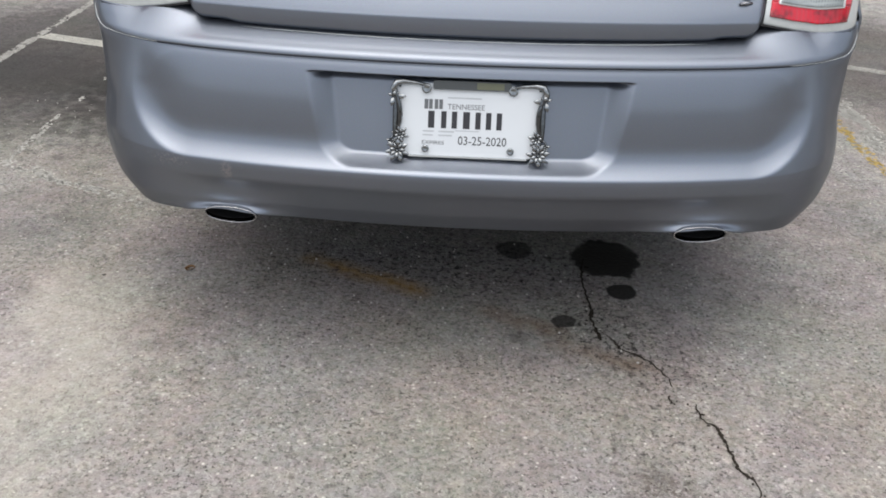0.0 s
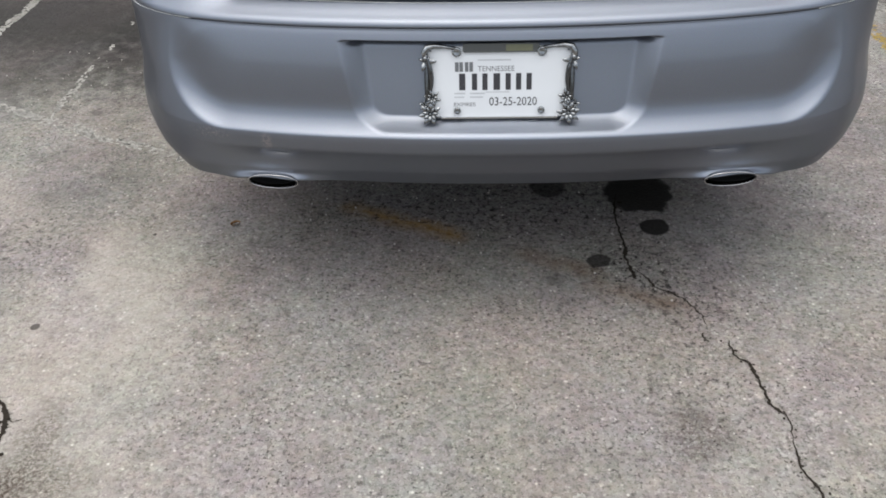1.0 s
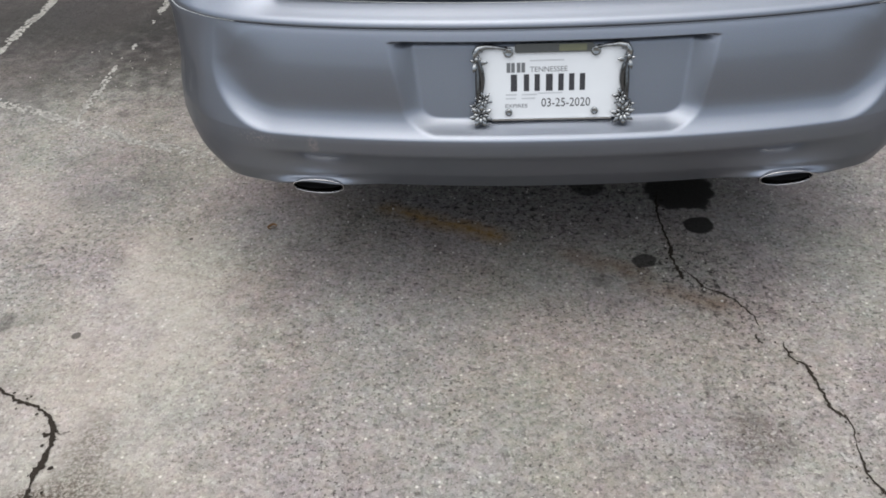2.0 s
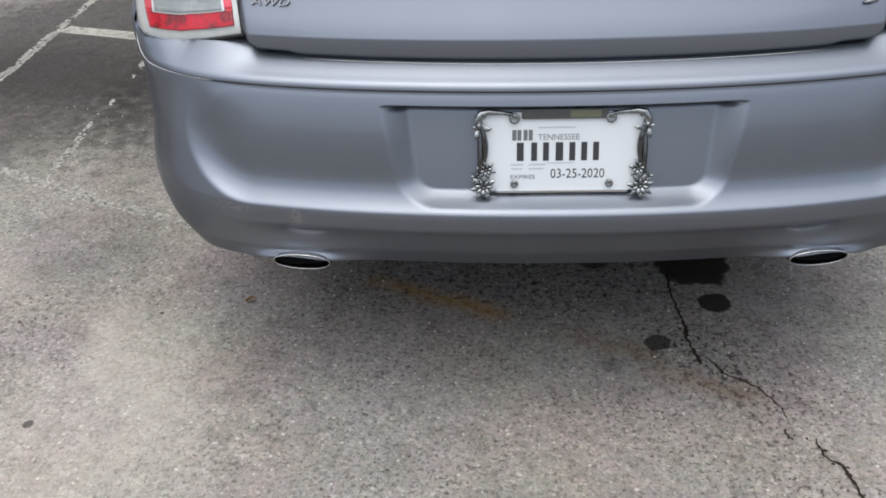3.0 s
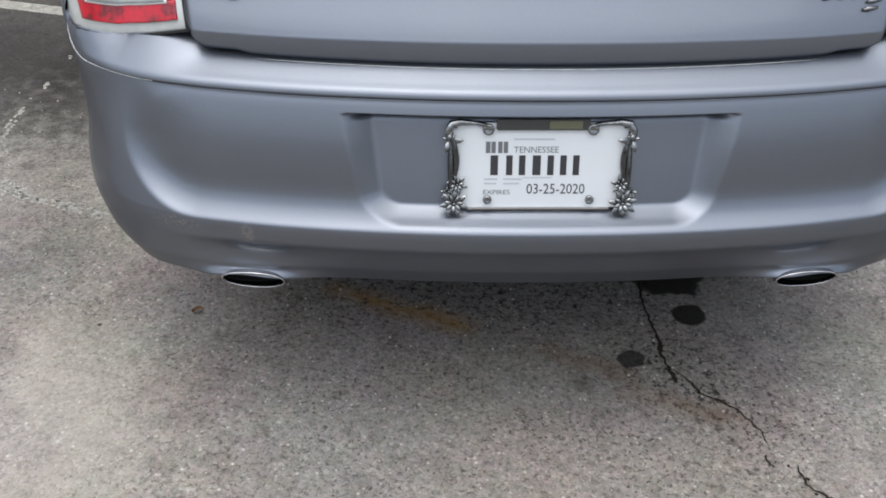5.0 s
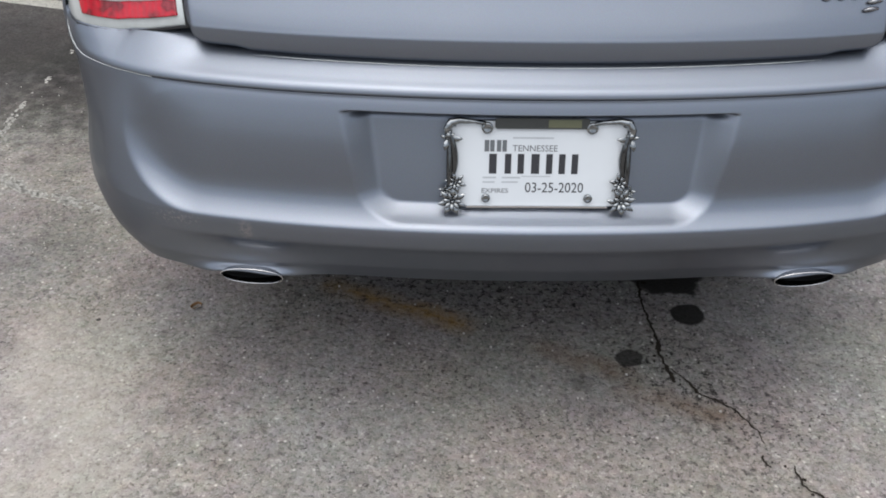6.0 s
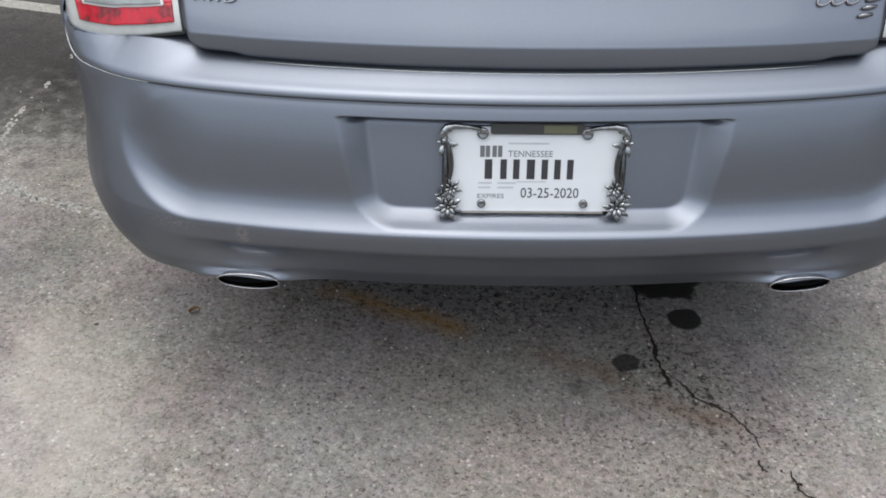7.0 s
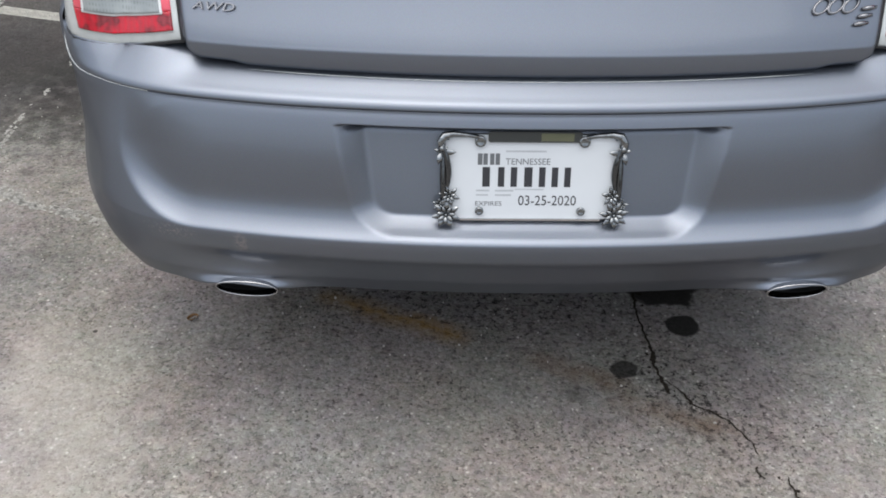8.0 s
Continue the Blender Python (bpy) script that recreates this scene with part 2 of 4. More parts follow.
# oil spots and grime, plus shade painted under the bumper and beside the car
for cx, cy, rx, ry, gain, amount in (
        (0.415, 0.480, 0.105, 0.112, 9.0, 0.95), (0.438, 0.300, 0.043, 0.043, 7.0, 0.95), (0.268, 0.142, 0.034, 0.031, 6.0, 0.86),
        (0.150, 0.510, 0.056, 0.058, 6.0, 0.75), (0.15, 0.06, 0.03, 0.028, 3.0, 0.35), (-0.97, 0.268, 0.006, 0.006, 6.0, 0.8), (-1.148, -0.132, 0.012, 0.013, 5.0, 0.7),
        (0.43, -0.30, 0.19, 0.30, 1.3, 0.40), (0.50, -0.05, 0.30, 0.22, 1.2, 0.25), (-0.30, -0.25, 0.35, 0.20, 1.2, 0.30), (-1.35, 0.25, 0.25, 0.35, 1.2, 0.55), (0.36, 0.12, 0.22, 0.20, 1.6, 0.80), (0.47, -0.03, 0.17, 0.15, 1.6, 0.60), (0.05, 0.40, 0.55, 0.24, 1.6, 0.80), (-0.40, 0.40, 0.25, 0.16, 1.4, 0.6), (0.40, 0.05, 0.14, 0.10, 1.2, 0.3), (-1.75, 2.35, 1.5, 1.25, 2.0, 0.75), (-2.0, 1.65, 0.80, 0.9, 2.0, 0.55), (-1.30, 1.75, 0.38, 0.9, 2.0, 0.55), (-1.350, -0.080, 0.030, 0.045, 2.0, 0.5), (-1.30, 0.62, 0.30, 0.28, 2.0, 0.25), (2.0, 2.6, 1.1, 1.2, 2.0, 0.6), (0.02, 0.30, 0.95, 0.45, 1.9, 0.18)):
    # the far wide ellipses darken the neighbouring bays
    stain_shade = k.math("MULTIPLY", soft(dist(cx, cy, rx, ry), gain), amount)
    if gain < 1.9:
        stain_shade = k.math("MULTIPLY", k.math("MULTIPLY", stain_shade, speck), 1.2, True)
    col = k.mix(stain_shade, col, rgba(0.016, 0.015, 0.014))
# brown grit and soil washed up beside the wide crack
soil = k.ramp(k.noise(120.0, 4, 0.7, pos), [(0.42, (1,)), (0.58, (0.12,))])
for cx, cy, rx, ry, gain, amount in ((-1.045, -0.67, 0.12, 0.10, 2.6, 0.95), (-0.985, -0.50, 0.07, 0.17, 1.3, 0.62), (-0.94, -0.62, 0.13, 0.11, 1.4, 0.62), (0.41, -0.47, 0.10, 0.10, 1.6, 0.6)):
    col = k.mix(k.math("MULTIPLY", k.math("MULTIPLY", soft(dist(cx, cy, rx, ry), gain), amount), soil), col, rgba(0.060, 0.045, 0.034))
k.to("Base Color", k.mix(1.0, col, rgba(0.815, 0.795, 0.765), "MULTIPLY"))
oil = soft(dist(0.412, 0.465, 0.125, 0.115), 9.0)
k.to("Roughness", k.node("MapRange", {"Value": oil, 3: 0.92, 4: 0.55}).outputs[0])
h = k.math("ADD", k.math("MULTIPLY", stone.outputs["Distance"], -1.0), k.math("MULTIPLY", fine.outputs["Distance"], -0.4))
k.bump(h, 0.4, 0.003)
ASPHALT = k.m

k = Mat("worn_white_paint", roughness=0.8)
k.to("Base Color", k.mix(k.ramp(k.noise(70, 5, 0.7), [(0.40, (0,)), (0.66, (1,))]), rgba(0.40, 0.385, 0.345), rgba(0.22, 0.21, 0.19)))
k.bump(k.noise(120, 4), 0.4, 0.003)
LINEPAINT = k.m
k = Mat("cream_paint", roughness=0.75)
k.to("Base Color", k.mix(k.ramp(k.noise(45, 5, 0.7), [(0.42, (0,)), (0.72, (0.7,))]), rgba(0.50, 0.48, 0.42), rgba(0.24, 0.23, 0.20)))
k.bump(k.noise(120, 4), 0.4, 0.003)
STRIPEPAINT = k.m
k = Mat("worn_yellow_paint", roughness=0.8)
k.to("Base Color", k.mix(k.noise(90, 4, 0.7), rgba(0.42, 0.29, 0.05), rgba(0.30, 0.22, 0.09)))
YELLOWPAINT = k.m


# ---- mesh helpers ----
def mesh_part(name, verts, faces, material, parent=None, label="", smooth=True):
    me = bpy.data.meshes.new(name)
    me.from_pydata([tuple(v) for v in verts], [], faces)
    me.validate()
    bm = bmesh.new()
    bm.from_mesh(me)
    bmesh.ops.recalc_face_normals(bm, faces=bm.faces)
    for f in bm.faces:
        f.smooth = smooth
    bm.to_mesh(me)
    bm.free()
    me.materials.append(material)
    ob = new(name, me)
    if parent:
        ob.parent = parent
    return tagged(ob, label)


def part(name, bm, material, parent=None, label="", smooth=True):
    me = bpy.data.meshes.new(name)
    bmesh.ops.recalc_face_normals(bm, faces=bm.faces)
    for f in bm.faces:
        f.smooth = smooth
    bm.to_mesh(me)
    bm.free()
    me.materials.append(material)
    ob = new(name, me)
    if parent:
        ob.parent = parent
    return tagged(ob, label)


def grid_data(point, us, vs, keep=None):
    """Vertices and faces of a sheet point(u, v)."""
    verts = [point(u, v) for u in us for v in vs]
    w = len(vs)
    faces = []
    for i in range(len(us) - 1):
        for j in range(w - 1):
            if keep is None or keep((us[i] + us[i + 1]) / 2, (vs[j] + vs[j + 1]) / 2):
                faces.append((i * w + j, (i + 1) * w + j, (i + 1) * w + j + 1, i * w + j + 1))
    return verts, faces


def slab_data(point, us, vs, depth):
    """As grid_data, but a closed shell: depth is the vector from front to back."""
    a, f = grid_data(point, us, vs)
    n, w, m = len(a), len(vs), len(us)
    d = Vector(depth)
    verts = a + [tuple(Vector(p) + d) for p in a]
    faces = f + [tuple(i + n for i in reversed(q)) for q in f]
    rim = [i * w for i in range(m)] + [(m - 1) * w + j for j in range(1, w)] + [i * w + w - 1 for i in range(m - 2, -1, -1)] + [j for j in range(w - 2, 0, -1)]
    for a0, b0 in zip(rim, rim[1:] + rim[:1]):
        faces.append((a0, b0, b0 + n, a0 + n))
    return verts, faces


def span(a, b, n):
    return [a + (b - a) * i / n for i in range(n + 1)]


def smooth01(a, b, x):
    t = min(1.0, max(0.0, (x - a) / (b - a)))
    return t * t * (3 - 2 * t)


def table(stops):
    """A smooth curve through (x, y) stops (monotone cubic)."""
    xs = [s[0] for s in stops]
    ys = [s[1] for s in stops]
    d = [(ys[i + 1] - ys[i]) / (xs[i + 1] - xs[i]) for i in range(len(xs) - 1)]
    m = [d[0]] + [0 if d[i - 1] * d[i] <= 0 else 2 * d[i - 1] * d[i] / (d[i - 1] + d[i]) for i in range(1, len(d))] + [d[-1]]

    def f(x):
        if x <= xs[0]:
            return ys[0]
        if x >= xs[-1]:
            return ys[-1]
        i = next(j for j in range(len(xs) - 1) if x <= xs[j + 1])
        hh = xs[i + 1] - xs[i]
        t = (x - xs[i]) / hh
        return ((1 + 2 * t) * (1 - t) ** 2 * ys[i] + t * (1 - t) ** 2 * hh * m[i] + t * t * (3 - 2 * t) * ys[i + 1] + t * t * (t - 1) * hh * m[i + 1])

    return f


def tube_bm(bm, path, radius, sides=8):
    """A round tube along a list of points; radius is one number or one a point."""
    pts = [Vector(p) for p in path]
    rad = radius if isinstance(radius, (list, tuple)) else [radius] * len(pts)
    rings = []
    for i, p in enumerate(pts):
        d = (pts[min(i + 1, len(pts) - 1)] - pts[max(i - 1, 0)]).normalized()
        a = d.orthogonal().normalized() if abs(d.z) > 0.95 else d.cross(Vector((0, 0, 1))).normalized()
        b = d.cross(a)
        rings.append([bm.verts.new(p + rad[i] * (math.cos(t) * a + math.sin(t) * b)) for t in span(0, 2 * math.pi, sides)[:-1]])
    for r, s in zip(rings, rings[1:]):
        for j in range(sides):
            bm.faces.new((r[j], r[(j + 1) % sides], s[(j + 1) % sides], s[j]))
    bm.faces.new(rings[0][::-1])
    bm.faces.new(rings[-1])
    return bm


def box_bm(bm, lo, hi, bevel=0.0):
    r = bmesh.ops.create_cube(bm, size=1)
    c = [(lo[i] + hi[i]) / 2 for i in range(3)]
    for v in r["verts"]:
        v.co = Vector([c[i] + v.co[i] * (hi[i] - lo[i]) for i in range(3)])
    if bevel:
        es = list({e for v in r["verts"] for e in v.link_edges})
        bmesh.ops.bevel(bm, geom=es, offset=bevel, segments=2, affect="EDGES")
    return bm


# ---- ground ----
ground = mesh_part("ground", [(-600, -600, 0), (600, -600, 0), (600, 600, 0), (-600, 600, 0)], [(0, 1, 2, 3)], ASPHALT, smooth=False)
tagged(ground, "worn grey asphalt car park with oil stains and painted shade", "ground", kind="structure")


def crack(name, stops, width, label, seed):
    """An open crack: a ragged dark cleft with chipped edges, spurs and lost crumbs along a wandering line."""
    rnd = random.Random(seed)
    pts = []
    for (x0, y0), (x1, y1) in zip(stops, stops[1:]):
        n = max(2, int(math.hypot(x1 - x0, y1 - y0) / 0.0035))
        for i in range(n):
            t = i / n
            x, y = x0 + (x1 - x0) * t, y0 + (y1 - y0) * t
            q = noise.noise_vector((x * 55, y * 55, seed)) * 0.0042 + noise.noise_vector((x * 170, y * 170, seed + 9)) * 0.0022
            pts.append((x + q.x, y + q.y))
    pts.append(stops[-1])
    verts, faces = [], []

    def side(i, k):
        x, y = pts[i]
        chip = max(0.0, noise.noise((x * 90, y * 90, seed * 3 + k)))
        pinch = 0.55 + 0.75 * noise.noise((x * 16, y * 16, seed + 5))
        return width(i / (len(pts) - 1)) * max(0.22, pinch) * (0.55 + 0.5 * rnd.random() + 1.3 * chip)

    for i, (x, y) in enumerate(pts):
        a, b = pts[max(i - 1, 0)], pts[min(i + 1, len(pts) - 1)]
        d = Vector((b[0] - a[0], b[1] - a[1], 0)).normalized()
        nrm = Vector((-d.y, d.x, 0))
        p = Vector((x, y, 0.0016))
        verts += [p + nrm * side(i, 0), p - nrm * side(i, 1)]
        if i:
            j = 2 * i
            faces.append((j - 2, j - 1, j + 1, j))
    for i in range(3, len(pts) - 3):
        if rnd.random() < 0.20:
            # a spur or a hole where a stone has gone
            w = width(i / (len(pts) - 1))
            ang, far = rnd.uniform(0, 6.283), w * rnd.uniform(1.2, 4.5)
            c = Vector((pts[i][0] + far * math.cos(ang), pts[i][1] + far * math.sin(ang), 0.0014))
            k0, r = len(verts), w * rnd.uniform(0.25, 0.8)
            m = rnd.choice((5, 6, 7))
            verts += [c + Vector((math.cos(6.283 * j / m), math.sin(6.283 * j / m), 0)) * r * rnd.uniform(0.5, 1.3) for j in range(m)]
            faces.append(tuple(range(k0, k0 + m)))
    ob = mesh_part(name, verts, faces, TARFILL, smooth=False)
    return tagged(ob, label, "crack", kind="structure")


crack("crack", [(0.350, 0.47), (0.338, 0.40), (0.334, 0.33), (0.339, 0.26), (0.343, 0.20), (0.339, 0.155), (0.347, 0.11), (0.353, 0.062)], lambda t: 0.0058 + 0.0014 * math.sin(9 * t), "dark open crack running out from under the car", 3)
crack("crack", [(0.352, 0.108), (0.368, 0.088), (0.382, 0.064), (0.402, 0.022), (0.428, 0.010), (0.462, -0.022), (0.480, -0.055), (0.496, -0.082), (0.497, -0.115)], lambda t: 0.0056 * (1 - 0.4 * t), "narrow dark crack in the asphalt", 5)
crack("crack", [(0.482, -0.146), (0.482, -0.166), (0.491, -0.179)], lambda t: 0.0024, "hair crack curling in the asphalt", 6)
crack("crack", [(0.537, -0.172), (0.539, -0.223), (0.567, -0.255), (0.577, -0.305), (0.580, -0.372), (0.607, -0.41), (0.609, -0.443), (0.600, -0.496), (0.599, -0.555), (0.618, -0.605), (0.624, -0.660), (0.650, -0.75), (0.655, -0.86), (0.700, -1.0), (0.71, -1.15)], lambda t: 0.0050 + 0.0010 * math.sin(14 * t), "long dark crack wandering across the asphalt", 7)
crack("crack", [(-1.50, -0.10), (-1.40, -0.20), (-1.30, -0.29), (-1.202, -0.350), (-1.145, -0.370), (-1.104, -0.402), (-1.081, -0.440), (-1.070, -0.504), (-1.074, -0.566), (-1.070, -0.62), (-1.08, -0.72), (-1.05, -0.85)], lambda t: 0.0078 + 0.002 * math.sin(11 * t), "wide dark crack filled with dirt", 11)
crack("crack", [(-1.079, -0.443), (-1.060, -0.449), (-1.045, -0.442)], lambda t: 0.0032 * (1 - 0.6 * t), "short side crack in the asphalt", 13)


def worn_line(name, x0, y0, x1, y1, width, cover, material, label, seed, step=0.005):
    """A painted stripe of which flakes are left: cells of a fine mesh, kept where the wear spared them."""
    n = math.hypot(x1 - x0, y1 - y0)
    d = Vector(((x1 - x0) / n, (y1 - y0) / n, 0))
    c = Vector((-d.y, d.x, 0))
    verts, faces = [], []
    rnd = random.Random(seed)
    na, nb = int(n / step), max(3, int(width / step))
    for i in range(na):
        for j in range(nb):
            a, b = (i + 0.5) * step, ((j + 0.5) / nb - 0.5) * width
            v = noise.noise((a * 14, b * 26 + seed, seed * 1.7)) * 0.55 + noise.noise((a * 2.2, seed, 4)) * 0.35 + noise.noise((a * 60, b * 60, seed)) * 0.55
            edge = 1 - abs(b) / (width / 2)
            if v + 0.40 * (1 - min(1, edge * 2.2)) < cover - 0.55:
                p = Vector((x0, y0, 0.0006 + 0.0001 * (seed % 7))) + d * a + c * b
                hs = step * (0.4 + 0.4 * rnd.random())
                k0 = len(verts)
                for sa, sb in ((-1, -1), (1, -1), (1, 1), (-1, 1)):
                    verts.append(p + d * hs * (sa + 0.9 * (rnd.random() - 0.5)) + c * hs * (sb + 0.9 * (rnd.random() - 0.5)))
                faces.append((k0, k0 + 1, k0 + 2, k0 + 3))
    ob = mesh_part(name, verts, faces, material, smooth=False)
    return tagged(ob, label, "parking line", kind="structure")


worn_line("parking_line", -1.578, 0.98, -1.575, 4.4, 0.040, 0.44, LINEPAINT, "faded white bay line worn to flakes", 2, 0.0035)
worn_line("parking_line", -2.135, 1.5, -2.11, 5.0, 0.050, 0.72, LINEPAINT, "faded white bay line beside the next bay", 3)
worn_line("parking_line", -2.10, 2.48, -1.60, 2.33, 0.085, 1.5, STRIPEPAINT, "short cream stripe joining two bay lines", 4)
worn_line("parking_line", -2.35, 1.36, -1.55, 0.955, 0.050, 0.58, LINEPAINT, "slanting white line worn to flakes", 5)
worn_line("parking_line", -1.56, 0.965, -0.98, 0.675, 0.060, 0.42, LINEPAINT, "faint slanting line worn nearly away", 7)
worn_line("parking_line", 1.60, 0.9, 1.61, 5.6, 0.11, 0.75, LINEPAINT, "faded white bay line with grit in it", 6)
worn_line("parking_line", 1.50, 0.9, 1.51, 5.6, 0.07, 0.42, YELLOWPAINT, "older yellow line showing beside the white", 8)
worn_line("parking_line", 1.75, 2.52, 2.7, 2.1, 0.07, 0.95, LINEPAINT, "thin pale stripe on the next bay", 9)
worn_line("parking_line", 0.10, -0.655, 0.75, -0.668, 0.085, 0.40, LINEPAINT, "cross line worn to white flakes", 12, 0.004)
worn_line("parking_line", -0.64, -0.690, -0.52, -0.695, 0.05, 0.62, YELLOWPAINT, "scrap of yellow paint on the asphalt", 15, 0.004)


# loose grit and one dry leaf
rnd = random.Random(21)
bm = bmesh.new()
for i in range(900):
    x, y = rnd.uniform(-1.9, 1.2), rnd.uniform(-1.0, 1.6)
    s = rnd.uniform(0.0012, 0.0032)
    if math.hypot(x - 0.415, y - 0.48) < 0.12:
        continue
    r = bmesh.ops.create_icosphere(bm, subdivisions=1, radius=s, matrix=pose(x, y, s * 0.45, rnd.uniform(0, 360), rnd.uniform(0, 360), 0))
    for v in r["verts"]:
        v.co += noise.noise_vector(v.co * 700) * s * 0.35
grit = part("grit", bm, PEBBLE, smooth=False)
tagged(grit, "loose pale grit scattered on asphalt", "gravel", kind="stuff")


def make_leaf(x, y, turn):
    def p(u, v):
        a = 5.9 * u
        r = 0.0105 + 0.0025 * math.sin(2 * a + 1)
        w = 0.0055 * (1 - 0.75 * abs(2 * u - 1) ** 2.5)
        return (1.0 * r * math.cos(a) + 0.002 * v * math.cos(a), 0.9 * r * math.sin(a) + 0.002 * v * math.sin(a), 0.0015 + w * (v + 1) / 2 + 0.0008 * math.sin(9 * u))

    v, f = slab_data(p, span(0, 1, 26), span(-1, 1, 5), (0, 0, -0.0012))
    ob = mesh_part("leaf", v, f, LEAF)
    ob.matrix_world = pose(x, y, 0.0, 0, 0, turn)
    return tagged(ob, "small curled brown leaf on asphalt", "leaf")


make_leaf(-0.750, 0.319, 30)


# ---- the car ----
car = new("car")
tagged(car, "silver-grey metallic saloon car parked in a bay", "car")

PLAN = [(0, 0), (0.2, 0.006), (0.4, 0.025), (0.55, 0.051), (0.65, 0.077), (0.715, 0.105), (0.770, 0.141), (0.808, 0.176), (0.838, 0.217), (0.864, 0.272), (0.882, 0.34), (0.894, 0.45), (0.900, 0.56), (0.904, 0.70)]


def dense_plan():
    """The rear outline seen from above, as points and outward normals at even steps of its length."""
    pts = []
    P = [Vector((-p[0], p[1])) for p in PLAN[1:2]] + [Vector(p) for p in PLAN]
    for i in range(1, len(P) - 1):
        a, b, c, d = P[i - 1], P[i], P[i + 1], P[min(i + 2, len(P) - 1)]
        for j in range(40):
            t = j / 40
            pts.append(0.5 * ((2 * b) + (c - a) * t + (2 * a - 5 * b + 4 * c - d) * t * t + (3 * b - a - 3 * c + d) * t ** 3))
    pts.append(P[-1])
    ln = [0.0]
    for a, b in zip(pts, pts[1:]):
        ln.append(ln[-1] + (b - a).length)
    return pts, ln


PP, LL = dense_plan()
ARC = LL[-1]
LX, LY = np.array([p.x for p in PP]), np.array([p.y for p in PP])
LA = np.array(LL)


def rim(s):
    """Point and outward normal of the outline at arc length s (minus: the other side)."""
    a = abs(s)
    x, y = float(np.interp(a, LA, LX)), float(np.interp(a, LA, LY))
    x1, y1 = float(np.interp(a + 0.01, LA, LX)), float(np.interp(a + 0.01, LA, LY))
    x0, y0 = float(np.interp(max(a - 0.01, 0), LA, LX)), float(np.interp(max(a - 0.01, 0), LA, LY))
    if a < 0.01:
        x0, y0 = -x1, y1
    if a > ARC - 0.011:
        x1, y1 = x, y
    d = Vector((x1 - x0, y1 - y0)).normalized()
    sg = -1 if s < 0 else 1
    return sg * x, y, sg * d.y, -d.x


def arc_of(x):
    return float(np.interp(abs(x), LX, LA)) * (-1 if x < 0 else 1)


SEAM = 0.711
base_off = table([(0.20, 0.0960), (0.475, 0.0960), (0.497, 0.0945), (0.55, 0.084), (0.60, 0.072), (0.66, 0.050), (0.707, 0.016)])
panel_off = table([(0.40, 0.056), (0.49, 0.0585), (0.515, 0.058), (0.56, 0.0545), (0.60, 0.0495), (0.63, 0.0440), (0.66, 0.0355), (0.685, 0.0265), (0.70, 0.020), (0.707, 0.016)])
floor_off = table([(0.48, 0.0530), (0.70, -0.0140)])


SIDE_IN = table([(0.443, 0.017), (0.50, 0.0245), (0.55, 0.027), (0.60, 0.023), (0.66, 0.014), (0.70, 0.0)])
LOWER_IN = table([(0.0, 0.0), (0.19, 0.05), (0.25, 0.11), (0.32, 0.21), (0.70, 0.66), (1.0, 1.0)])
TUCK = table([(0.0, 0.056), (0.40, 0.056), (0.62, 0.048), (0.75, 0.033), (0.90, 0.030)])
DROP = table([(0.0, 0.129), (0.40, 0.130), (0.52, 0.132), (0.62, 0.139), (0.72, 0.150), (0.80, 0.156), (0.90, 0.165)])
TIP_X, TIP_Y, TIP_Z = 0.5165, -0.036, 0.360


def lamp_drop(x):
    """The lamps' lower edge dips towards the corner of the car."""
    return -0.0275 * min(1, max(0, (x - 0.620) / 0.135))


def corner_of(x):
    return min(1.0, max(0.0, (x - 0.738) / 0.085))


def lamp_out(x):
    """The rear face stays flatter than the bumper's outline up to the corner."""
    return 0.009 * min(1.0, max(0.0, (x - 0.60) / 0.138)) * (1 - 0.8 * corner_of(x))


def seam_rise(x):
    """The joint under each lamp sweeps up to the lamp at the corner of the car."""
    ax = abs(x)
    q = min(1.0, max(0.0, (ax - 0.795) / 0.060))
    return 0.046 * (1 - math.sqrt(1 - q * q)) * (1 - smooth01(0.866, 0.871, ax))


def facet(t):
    """A straight ramp from 0 to 1 with short rounded bends."""
    t = min(1.0, max(0.0, t))
    e = 0.10
    if t < e:
        return t * t / (2 * e) / (1 - e)
    if t > 1 - e:
        return 1 - (1 - t) ** 2 / (2 * e) / (1 - e)
    return (t - e / 2) / (1 - e)


def u_depth(x, z):
    """How far inside the U-shaped crest a place of the rear face lies."""
    hw, zb, r = 0.713, 0.4965, 0.135
    ax = abs(x)
    if ax < hw - r or z > zb + r:
        return min(hw - ax, z - zb)
    return r - math.hypot(ax - (hw - r), (zb + r) - z)


